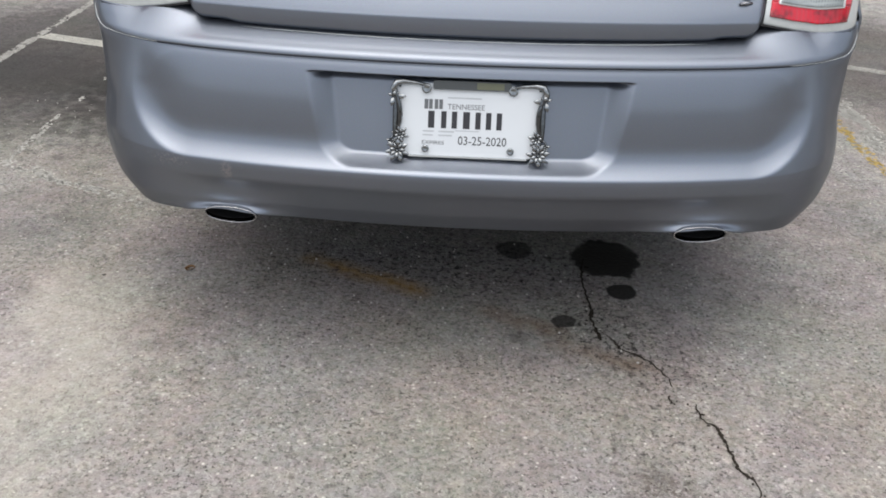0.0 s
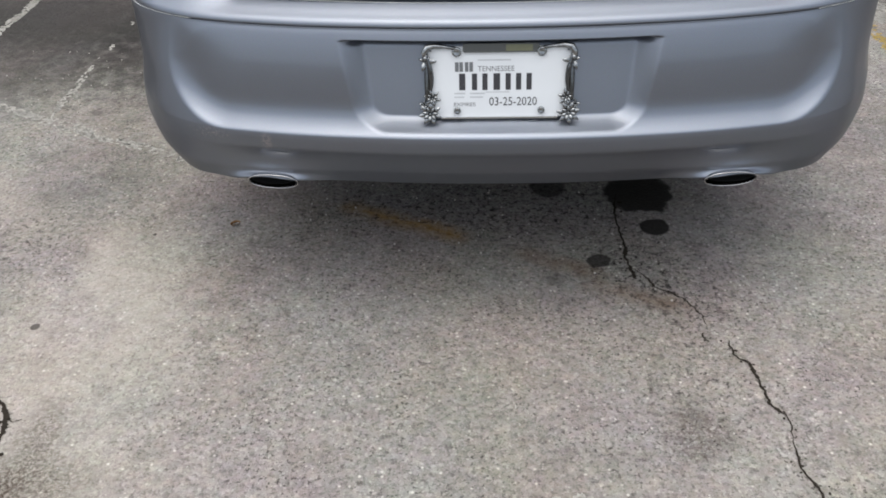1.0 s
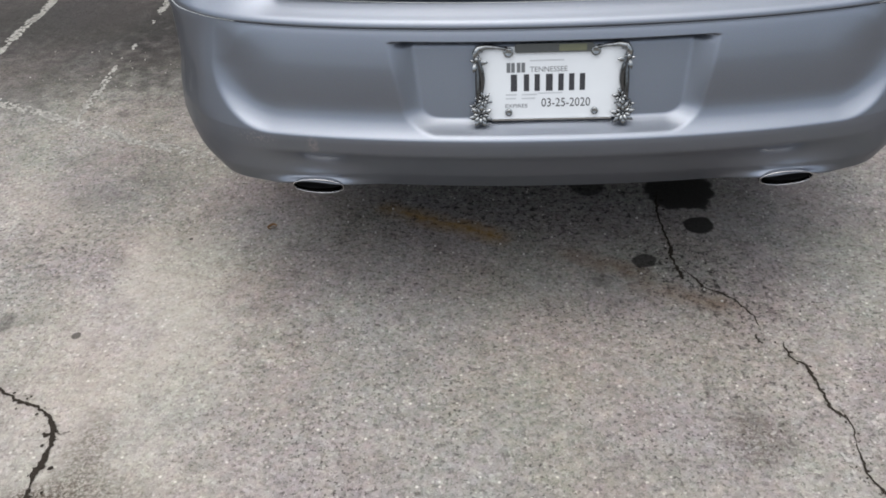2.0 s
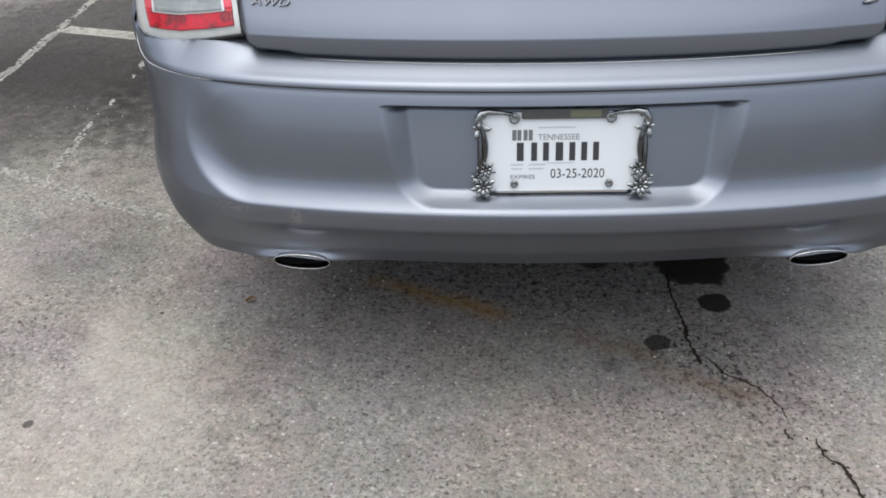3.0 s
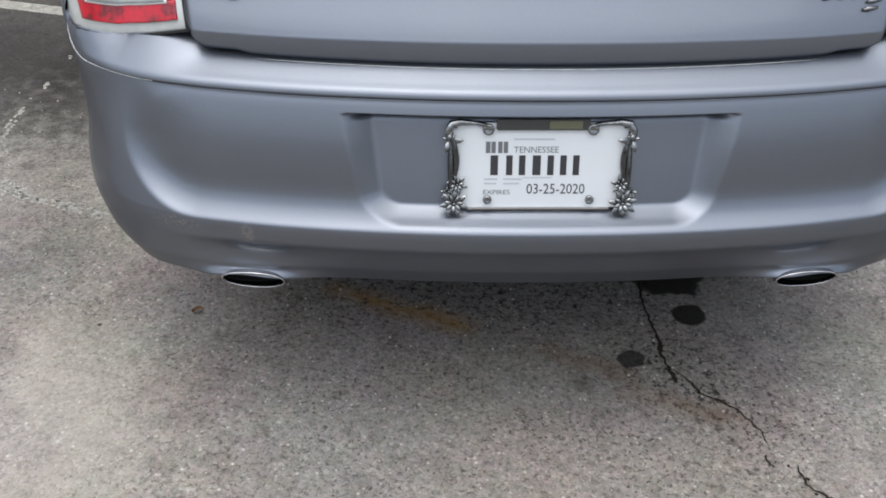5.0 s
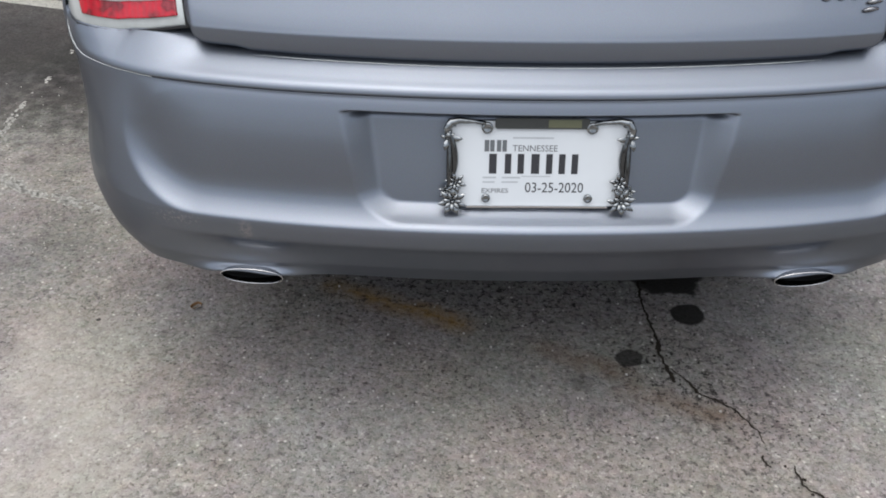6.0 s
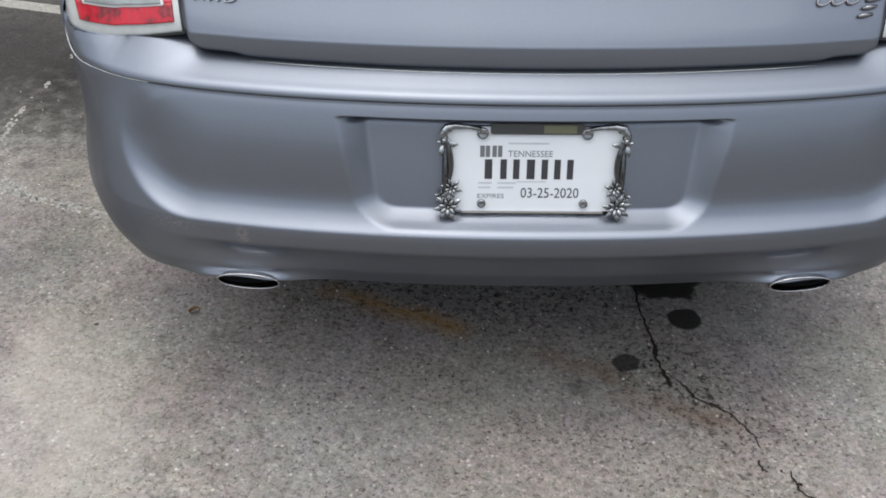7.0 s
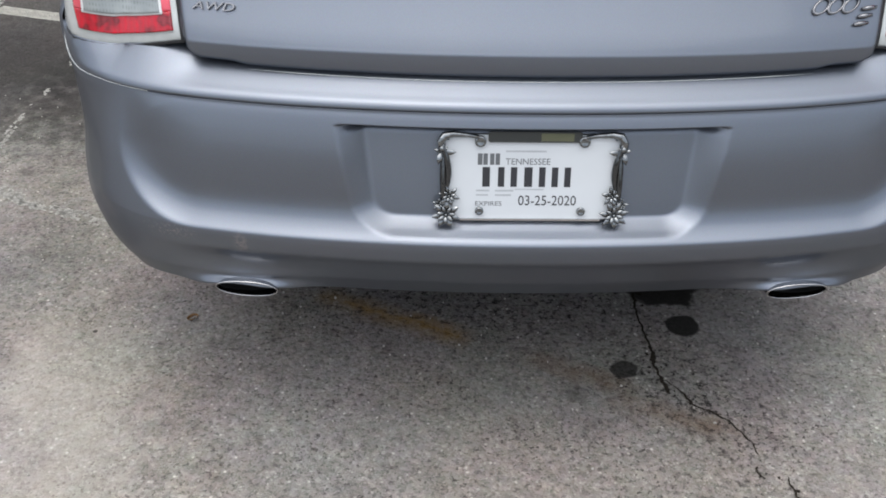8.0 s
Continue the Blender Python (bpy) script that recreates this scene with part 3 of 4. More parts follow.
def bumper_point(s, v):
    """v is the nominal height; the lower part is stretched down to the bottom edge."""
    x, y, nx, ny = rim(s)
    z = v
    o = base_off(v)
    ax = abs(x)
    if v > 0.497:
        o += (0.0945 - 0.0785 * (v - 0.497) / 0.21 - o) * smooth01(0.55, 0.70, ax)
    k1 = 1 - 0.62 * smooth01(0.60, 0.88, ax)
    d = u_depth(x, v)
    d = (d + math.sqrt(d * d + 0.0018 ** 2)) / 2 if d > -0.02 else 0
    if d > 0 and v > 0.48:
        w = 0.080
        t = min(1, d / w)
        m = 1 - (1 - t) ** 3.3
        o = o + (min(panel_off(v), o) - o) * m
    o = 0.016 + (o - 0.016) * k1
    if d > 0:
        o -= 0.012 * smooth01(0.55, 0.70, ax) * (1 - (1 - min(1, d / 0.060)) ** 2.2) * smooth01(0.705, 0.61, v)
    o += 0.006 * math.exp(-((ax - 0.745) / 0.03) ** 2) * smooth01(0.70, 0.58, v) * smooth01(0.47, 0.52, v)
    o -= SIDE_IN(v) * smooth01(0.70, 0.88, ax)
    # recess for the number plate
    hw = 0.300 + (v - 0.513) / 0.172 * 0.036
    ds, db, dt = hw - ax, v - 0.5010, 0.6865 - v
    if ds > 0 and db > 0 and dt > 0:
        # walls and ledge run into one another round wide lower corners
        u, q, r = ds / (0.034 + 0.07 * (v - 0.50)), db / 0.022, 2.0
        deep = max(0.0, r - math.hypot(r - u, r - q)) if u < r and q < r else min(u, q)
        a = facet(deep)
        c = smooth01(0, 0.005, dt)
        o = o + (floor_off(v) - o) * a * c
        o -= 0.008 * math.exp(-((dt - 0.008) / 0.007) ** 2) * smooth01(0.0, 0.8, u)
    if v < 0.485:
        # below the crest: a nearly upright band, a soft bend, and a face drawn in to the bottom edge,
        # rounder at the corners; a small flared brow stands over each pipe
        t = min(1.0, (0.485 - v) / 0.150)
        over = max(0.0, 0.335 - v)
        round_ = smooth01(0.55, 0.80, ax)
        under = smooth01(0.72, 1.0, t)
        o = o - (LOWER_IN(t) * (1 - round_) + t ** 2.2 * round_) * TUCK(ax) - over * 0.9 - 0.012 * under
        z = 0.485 - DROP(ax) * t + over * 0.15 - 0.012 * under
        plain_o = o
        flare = math.exp(-((ax - TIP_X) / 0.105) ** 2)
        brow = math.exp(-(abs(ax - TIP_X) / 0.085) ** 2.4)
        short = 0.078 - over * 0.9 - o
        o += (short + math.sqrt(short * short + 0.010 ** 2)) / 2 * flare * smooth01(0.35, 0.80, t)
        z += 0.60 * (o - plain_o) * smooth01(0.45, 1.0, t) + 0.006 * brow * smooth01(0.80, 1.0, t)
        o += (0.091 - over * 0.9 - o) * brow * smooth01(0.82, 1.0, t)
    return (x + nx * o, y + ny * o, z)


ss = [s for s in span(-ARC, ARC, 2 * int(ARC / 0.0045))]
vs = [0.22, 0.27, 0.30, 0.32] + span(0.330, 0.485, 40) + span(0.4875, 0.530, 18)[0:] + span(0.534, 0.676, 36) + span(0.678, 0.692, 12) + [0.696, 0.700, 0.704, 0.7065, 0.7085, 0.7095]


def bumper_with_roll(s, v):
    x, y, nx, ny = rim(s)
    up = seam_rise(x) * smooth01(0.64, 0.7095, v)
    p = bumper_rolled(s, v)
    return (p[0] - nx * 0.2 * up, p[1] - ny * 0.2 * up, p[2] + up)


def bumper_rolled(s, v):
    if v > 0.7096:
        p = Vector(bumper_point(s, 0.7095))
        x, y, nx, ny = rim(s)
        return (p.x - nx * 0.012, p.y - ny * 0.012, p.z + 0.0008)
    return bumper_point(s, v)


v, f = grid_data(bumper_with_roll, ss, vs + [0.715])
mesh_part("rear_bumper", v, f, PAINT, car, "grey painted bumper with a sunken plate recess")

# dark lining behind the joints
def lining_point(s, v):
    x, y, nx, ny = rim(s)
    o = -0.012 if v < 0.73 else -0.15
    return (x + nx * o, y + ny * o, v)


v, f = grid_data(lining_point, ss[::8], [0.69, 0.702, 0.728, 0.735, 0.80, 1.05])
mesh_part("joint_lining", v, f, BLACK, car, "black lining behind the panel joints")


# upper fascia: shelf under the boot lid, rising to the lamps at both ends
FASCIA_END = arc_of(0.866)


def fascia_top(x):
    return 0.762 + 0.024 * smooth01(0.555, 0.612, abs(x)) + (lamp_drop(abs(x)) + 0.004 * smooth01(0.66, 0.74, abs(x)) if abs(x) > 0.612 else 0)


on_shelf = table([(0.0, 0.0178), (0.0050, 0.0165), (0.0105, 0.0122), (0.019, -0.0050), (0.0295, -0.0255), (0.040, -0.0430), (0.0494, -0.057), (0.080, -0.100)])
nose_off = table([(0.0, 0.0178), (0.0050, 0.0168), (0.0105, 0.0136)])


def under_lamp(rise, top):
    """A rounded nose, then a nearly straight slope up to the lamp's lower edge."""
    if rise < 0.0105:
        return nose_off(rise)
    return 0.0136 - 0.0620 * ((rise - 0.0105) / max(0.004, top - 0.0105)) ** 1.08


def fascia_point(s, w):
    x, y, nx, ny = rim(s)
    ax = abs(x)
    zt = fascia_top(x)
    side = smooth01(0.575, 0.70, ax)
    corner = corner_of(ax)
    if w < 0:
        return (x + nx * 0.003, y + ny * 0.003, SEAM + 0.0016 + seam_rise(x))
    # side form: (outward, height share)
    bare = ((0.016, 0.0), (0.0155, 0.17), (0.0145, 0.33), (0.012, 0.50), (0.009, 0.67), (0.005, 0.84), (0.001, 1.0))

    def at(shape):
        t = w * (len(shape) - 1)
        i = min(int(t), len(shape) - 2)
        a, b = shape[i], shape[i + 1]
        p0, p3 = shape[max(i - 1, 0)], shape[min(i + 2, len(shape) - 1)]
        q = t - i
        return [0.5 * (2 * a[c] + (b[c] - p0[c]) * q + (2 * p0[c] - 5 * a[c] + 4 * b[c] - p3[c]) * q * q + (3 * a[c] - p0[c] - 3 * b[c] + p3[c]) * q ** 3) for c in (0, 1)]

    C = at(bare)
    rise = w * (zt - SEAM - 0.0016)
    A, B = (on_shelf(rise), w), (under_lamp(rise, zt - SEAM - 0.0016), w)
    o = (A[0] * (1 - side) + B[0] * side) * (1 - corner) + C[0] * corner
    hgt = (A[1] * (1 - side) + B[1] * side) * (1 - corner) + C[1] * corner
    o += lamp_out(ax) * smooth01(0.1, 1.0, w)
    z0 = min(SEAM + 0.0016 + seam_rise(x), zt - 0.001)
    o -= 0.2 * seam_rise(x) * (1 - hgt)
    return (x + nx * o, y + ny * o, z0 + (zt - z0) * hgt)


fs = [-FASCIA_END + 2 * FASCIA_END * i / 300 for i in range(301)]
v, f = grid_data(fascia_point, fs, [-0.1] + span(0, 1, 24))
mesh_part("upper_fascia", v, f, PAINT, car, "grey painted shelf under the boot lid")

# a thin pale tube stands in for the highlight along each joint
for sg in (-1, 1):
    bm = bmesh.new()
    pts = []
    for ax in span(0.66, 0.845, 30) + span(0.847, 0.8548, 12):
        q = Vector(fascia_point(arc_of(sg * ax), 0.0))
        x, y, nx, ny = rim(arc_of(sg * ax))
        pts.append(q + Vector((nx, ny, 0)) * 0.0006)
    tube_bm(bm, pts, [0.0004 + 0.0008 * smooth01(0.2, 0.9, i / (len(pts) - 1)) for i in range(len(pts))], 6)
    part("joint_highlight", bm, BEZEL, car, "pale painted highlight along the joint under the lamp")

# pale tube added as the highlight where shelf meets gap under lid
bm = bmesh.new()
pts = []
for x in span(-0.495, 0.495, 90):
    px, py, nx, ny = rim(arc_of(x))
    pts.append((px - nx * 0.0335, py - ny * 0.0335, 0.7466 + 0.005 * (x / 0.6) ** 2))
tube_bm(bm, pts, [0.0008 * min(1.0, 0.2 + 3 * math.sin(math.pi * i / 90)) for i in range(91)], 6)
part("shelf_highlight", bm, BEZEL, car, "thin pale painted highlight along the shelf at the lid")

# boot lid
lid_in = table([(0.748, 0.040), (0.752, 0.0350), (0.758, 0.0325), (0.775, 0.0315), (0.791, 0.0325), (0.797, 0.0355), (0.815, 0.0465), (0.841, 0.0645), (0.87, 0.0840), (0.90, 0.103), (0.96, 0.137), (1.02, 0.163), (1.06, 0.176), (1.078, 0.184)])
LID_X = 0.603


def lid_bottom(x):
    ax, r = abs(x), 0.036
    z = 0.7505 + 0.005 * (x / 0.6) ** 2 + 0.005 * smooth01(0.49, 0.52, ax)
    if ax > LID_X - r:
        q = min(1, (ax - (LID_X - r)) / r)
        z += 0.042 * (1 - math.sqrt(max(0, 1 - q * q)))
    return z


def lid_point(x, w):
    zb = lid_bottom(x)
    z = zb + (1.078 - zb) * w
    y = float(np.interp(abs(x), LX, LY)) * (1 - 0.25 * w)
    edge = 0.012 * smooth01(0.012, 0.0, LID_X - abs(x)) + 0.010 * smooth01(0.006, 0, z - zb)
    xx = x * (1 + 0.255 * min(0.16, max(0.0, z - 0.79)))
    return (xx, y + lid_in(z) + edge, z)


xs = [LID_X * math.sin(a) for a in span(-math.pi / 2, math.pi / 2, 120)]
ws = [0, 0.006, 0.012, 0.020, 0.03, 0.045] + span(0.06, 0.20, 24) + span(0.225, 1, 22)
v, f = grid_data(lid_point, xs, ws)
lid = mesh_part("boot_lid", v, f, PAINT, car, "closed grey boot lid with a turned-under lower edge")


def deck_point(x, w):
    x1, y1, z1 = lid_point(x, 1)
    return (x1 * (1 - 0.03 * w), y1 + (0.66 - y1) * w, z1 + 0.02 * math.sin(w * 2.2) - 0.02 * (x / 0.6) ** 2 * w + 0.006 * smooth01(0, 0.06, w))


v, f = grid_data(deck_point, xs[::3], span(0, 1, 14))
mesh_part("boot_deck", v, f, PAINT, car)


# tail lamps
def lamp_surface(sg, o_extra):
    def p(x, z):
        px, py, nx, ny = rim(arc_of(x))
        lean = min(0.06, 0.30 * max(0.0, z - 0.796)) * (1 - corner_of(x))
        o = -0.046 + 0.048 * corner_of(x) + lamp_out(x) - (z - 0.787) * 0.16 - lean + o_extra
        return (sg * (px + nx * o + 0.37 * lean), py + ny * o, z + lamp_drop(x) * max(0, 1 - (z - 0.786) / 0.25) - 0.36 * lean)
    return p


def shell(sg, corners, o, thick, bev):
    """A lens block with rolled edges standing proud of the lamp's face."""
    verts, faces = [], []
    n, m = 16, 12
    (ax, az), (bx, bz), (cx, cz), (dx, dz) = corners
    us = [-0.0, 0.0] + span(0.02, 0.98, n) + [1.0, 1.0]
    ws = [0.0, 0.0] + span(0.02, 0.98, m) + [1.0, 1.0]

    def p(iu, iw):
        u, w = us[iu], ws[iw]
        x = (ax + (bx - ax) * u) * (1 - w) + (dx + (cx - dx) * u) * w
        z = (az + (bz - az) * u) * (1 - w) + (dz + (cz - dz) * u) * w
        outer = iu in (0, len(us) - 1) or iw in (0, len(ws) - 1)
        edge = iu in (1, len(us) - 2) or iw in (1, len(ws) - 2)
        return lamp_surface(sg, o - thick if outer else (o - bev if edge else o))(x, z)

    return grid_data(lambda a, b: p(int(a), int(b)), list(range(len(us))), list(range(len(ws))))


for sg in (-1, 1):
    lamp = new("tail_light")
    lamp.parent = car
    tagged(lamp, "red tail light with a clear reversing panel")
    v, f = shell(sg, [(0.618, 0.7845), (0.881, 0.7855), (0.879, 1.075), (0.655, 1.075)], 0.0, 0.03, 0.003)
    mesh_part("bezel", v, f, BEZEL, lamp, "pale silver lamp surround")
    v, f = shell(sg, [(0.612, 0.7825), (0.874, 0.7845), (0.874, 0.7885), (0.612, 0.7862)], 0.0015, 0.02, 0.001)
    mesh_part("lower_seal", v, f, BLACK, lamp, "black rubber seal under the lamp")
    v, f = shell(sg, [(0.6105, 0.782), (0.6190, 0.782), (0.6560, 1.075), (0.6480, 1.075)], 0.0005, 0.04, 0.001)
    mesh_part("inner_seal", v, f, BLACK, lamp, "black rubber seal beside the lid")
    v, f = shell(sg, [(0.634, 0.8045), (0.812, 0.8055), (0.818, 0.837), (0.638, 0.837)], 0.004, 0.008, 0.002)
    mesh_part("lower_lens", v, f, REDLENS, lamp, "dark red ribbed lower lens")
    v, f = shell(sg, [(0.638, 0.837), (0.818, 0.837), (0.836, 1.06), (0.668, 1.06)], 0.004, 0.008, 0.002)
    mesh_part("upper_lens", v, f, PALERED, lamp, "bright red upper lens")
    v, f = shell(sg, [(0.6535, 0.834), (0.8035, 0.834), (0.8065, 0.8865), (0.6615, 0.8865)], 0.0065, 0.006, 0.0015)
    mesh_part("panel_trim", v, f, PALETRIM, lamp, "white trim round the clear panel")
    v, f = shell(sg, [(0.6575, 0.8375), (0.7985, 0.8375), (0.8015, 0.8830), (0.6655, 0.8830)], 0.0085, 0.005, 0.0015)
    mesh_part("reversing_panel", v, f, CLEARLENS, lamp, "clear ribbed reversing panel")


# ---- number plate with its ornate frame ----
UP = Vector((0, 0.032, 0.124)).normalized()
OUT = Vector((0, -0.124, 0.032)).normalized()
PLATE_AT = Vector((0, -0.020, 0.597)) + OUT * 0.010


def on_plate(a, b, c=0.0):
    """Millimetres right, up and outward of the plate's middle."""
    return PLATE_AT + Vector((a / 1000, 0, 0)) + UP * (b / 1000) + OUT * (c / 1000)


plate = new("number_plate")
plate.parent = car
tagged(plate, "white paper plate in an ornate chrome frame")


def plate_box(name, a0, b0, a1, b1, c0, c1, material, label="", bevel=0.0, corner=0.0):
    bm = bmesh.new()
    box_bm(bm, (a0 / 1000, b0 / 1000, c0 / 1000), (a1 / 1000, b1 / 1000, c1 / 1000))
    if corner:
        es = [e for e in bm.edges if abs((e.verts[0].co - e.verts[1].co).z) > 1e-6]
        bmesh.ops.bevel(bm, geom=es, offset=corner / 1000, segments=4, affect="EDGES")
    for q in bm.verts:
        q.co = on_plate(q.co.x * 1000, q.co.y * 1000, q.co.z * 1000)
    return part(name, bm, material, plate, label, smooth=False)


plate_box("sheet", -152, -76, 152, 73, -3, 0, PLATE, "white paper plate sheet", corner=10)
plate_box("backing", -150, -74, 150, 72, -22, -3.2, BLACK, "black backing of the plate frame", corner=8)
plate_box("top_strip", -76, 61, 84, 79, 0.5, 5, DARKBAR, "dark glossy strip on the frame", corner=2)
plate_box("bottom_rail", -125, -79.5, 125, -76, 0.3, 3, CHROME, "thin chrome lower rail", corner=1.5)
# olive box coloured as the surroundings mirrored in the glossy strip
plate_box("strip_reflection", 14, 63.5, 70, 77, 5.05, 5.6, OLIVE, "olive reflection painted on the strip")
# the registration is left as plain bars
for mid, wd in ((-78, 13), (-52, 11), (-30, 11), (-5, 14), (19, 11), (41, 11), (63, 11)):
    plate_box("bar", mid - wd / 2, -18.5, mid + wd / 2, 16.5, 0.1, 0.5, INK)
for a0 in (-93, -83.5, -72, -62.5):
    plate_box("bar", a0, 20.5, a0 + (7.5 if a0 > -90 else 8), 40.5, 0.1, 0.4, INKGREY)
plate_box("bar", -45, 43, 25, 46, 0.1, 0.4, INKFAINT)
for a0, b0, a1, b1 in ((-95, -27, -72, -24), (-95, -35, -74, -32), (-62, -27, -30, -24), (-62, -35, -34, -32), (-28, -24, 22, -22)):
    plate_box("bar", a0, b0, a1, b1, 0.1, 0.4, INKFAINT)


def lettering(name, text, a, b, size, width, material, parent, place, extrude=0.0002, shear=0.0):
    """Built-in font turned into a mesh; width stretches the line to its true length."""
    cu = bpy.data.curves.new(name, "FONT")
    cu.body, cu.size, cu.extrude, cu.shear = text, 1.0, 0.0, shear
    cu.resolution_u = 3
    tmp = new(name + "_tmp", cu)
    bpy.context.view_layer.update()
    me = bpy.data.meshes.new_from_object(tmp.evaluated_get(bpy.context.evaluated_depsgraph_get()))
    bpy.data.objects.remove(tmp)
    co = [q.co.copy() for q in me.vertices]
    lx, hx = min(q.x for q in co), max(q.x for q in co)
    ly, hy = min(q.y for q in co), max(q.y for q in co)
    for q, c in zip(me.vertices, co):
        q.co = place(a + (c.x - lx) / (hx - lx) * width, b + (c.y - ly) / (hy - ly) * size, 0)
    bm = bmesh.new()
    bm.from_mesh(me)
    bpy.data.meshes.remove(me)
    if extrude:
        g = bmesh.ops.extrude_face_region(bm, geom=bm.faces[:])
        back = place(0, 0, 0) - place(0, 0, extrude * 1000)
        for q in [e for e in g["geom"] if isinstance(e, bmesh.types.BMVert)]:
            q.co -= back
    return part(name, bm, material, parent, smooth=False)


flat = lambda a, b, c: on_plate(a, b, c + 0.2)
lettering("expiry_date", "03-25-2020", -21, -52, 18, 101, INK, plate, flat)
lettering("state_name", "TENNESSEE", -45, 21, 11, 77, INKGREY, plate, flat)
lettering("caption", "EXPIRES", -96, -53, 8, 46, INKGREY, plate, flat)

for a, b in ((-89, 62), (89, 62), (-89, -62), (89, -62)):
    bm = bmesh.new()
    top = b > 0
    ra = 10 if top else 7.5
    rings = []
    for rr, c in ((ra, 0.3), (ra, 4.0), (ra * 0.93, 5.6), (ra * 0.7, 6.4), (ra * 0.55, 5.8), (0.5, 5.6)):
        rings.append([bm.verts.new(on_plate(a + rr * math.cos(t), b + rr * math.sin(t), c)) for t in span(0, 2 * math.pi, 20)[:-1]])
    for r0, r1 in zip(rings, rings[1:]):
        for j in range(20):
            bm.faces.new((r0[j], r0[(j + 1) % 20], r1[(j + 1) % 20], r1[j]))
    bm.faces.new(rings[-1])
    part("screw_cap", bm, OLDCHROME, plate, "round metal screw cap")


def petal_bm(bm, a, b, c, ang, length, width, rise):
    """One pointed petal lying out from a flower's middle."""
    us, ws = span(0, 1, 6), span(-1, 1, 4)
    vv = {}
    for i, u in enumerate(us):
        for j, w in enumerate(ws):
            hw = width * math.sin(math.pi * min(1, 0.12 + 0.88 * u)) ** 0.8
            q, r = length * u, hw * w
            vv[i, j] = bm.verts.new(on_plate(a + q * math.cos(ang) - r * math.sin(ang), b + q * math.sin(ang) + r * math.cos(ang), c + rise * math.sin(2.4 * u) - 1.6 * w * w))
    for i in range(len(us) - 1):
        for j in range(len(ws) - 1):
            bm.faces.new((vv[i, j], vv[i + 1, j], vv[i + 1, j + 1], vv[i, j + 1]))


def flower(a, b, radius, turn, count=6):
    bm = bmesh.new()
    for i in range(count):
        petal_bm(bm, a, b, 3, turn + 2 * math.pi * i / count, radius, radius * 0.19, radius * 0.30)
    for i in range(count):
        petal_bm(bm, a, b, 5, turn + math.pi / count + 2 * math.pi * i / count, radius * 0.66, radius * 0.13, radius * 0.34)
    bmesh.ops.create_icosphere(bm, subdivisions=2, radius=radius * 0.11 / 1000, matrix=Matrix.Translation(on_plate(a, b, 8)))
    return part("flower", bm, OLDCHROME, plate, "cast chrome flower")


for sg in (-1, 1):
    flower(sg * 147, -68, 27, 0.3 * sg, 7)
    flower(sg * 142, -34, 20, 0.8, 6)
    flower(sg * 160, -50, 13, 0.2, 5)
    # twin stems up the side
    for ph in (0, math.pi):
        bm = bmesh.new()
        pts = [on_plate(sg * (153 + 4.5 * math.sin(ph + 3.3 * t) - 5 * math.sin(math.pi * t)), -40 + 98 * t, 5 + 2.5 * math.cos(ph + 3.3 * t)) for t in span(0, 1, 24)]
        tube_bm(bm, pts, [0.0036 + 0.0022 * math.sin(math.pi * t) for t in span(0, 1, 24)], 8)
        part("stem", bm, STEMCHROME, plate, "twisted chrome stem")
    # corner knob, leaf and the rail along the top
    bm = bmesh.new()
    tube_bm(bm, [on_plate(sg * 158, 45, 4), on_plate(sg * 157, 60, 6), on_plate(sg * 150, 72, 6), on_plate(sg * 136, 75, 5), on_plate(sg * 112, 73, 4), on_plate(sg * 92, 70, 4)], [0.005, 0.007, 0.0075, 0.006, 0.0038, 0.0036], 10)
    part("corner_rail", bm, OLDCHROME, plate, "bright chrome upper corner rail")
    bm = bmesh.new()
    for ang, ln in ((math.pi * (0.92 if sg > 0 else 0.08), 26), (math.pi * (0.05 if sg > 0 else 0.95), 14), (-math.pi / 2, 22), (math.pi * (0.7 if sg > 0 else 0.3), 15)):
        petal_bm(bm, sg * 156, 44, 5, ang + 0.25 * sg, ln, ln * 0.2, 6)
    bmesh.ops.create_icosphere(bm, subdivisions=2, radius=0.006, matrix=Matrix.Translation(on_plate(sg * 155, 50, 7)))
    part("leaf_spray", bm, OLDCHROME, plate, "small cast chrome leaves")



# ---- badges on the lid ----
def on_lid(x, z, c=0.0):
    w = (z - lid_bottom(x)) / (1.078 - lid_bottom(x))
    p = Vector(lid_point(x, w))
    q = Vector(lid_point(x, min(1, w + 0.02)))
    r = Vector(lid_point(x + 0.005, w))
    n = (r - p).cross(q - p).normalized()
    if n.y > 0:
        n = -n
    return p + n * c


awd_place = lambda a, b, c: on_lid(-0.5362 + a / 1000, 0.8400 + b / 1000, 0.0010 + c / 1000)
lettering("awd_badge", "AWD", -38, 0, 11.5, 76, DARKCHROME, lid, awd_place, 0.003, 0.35)
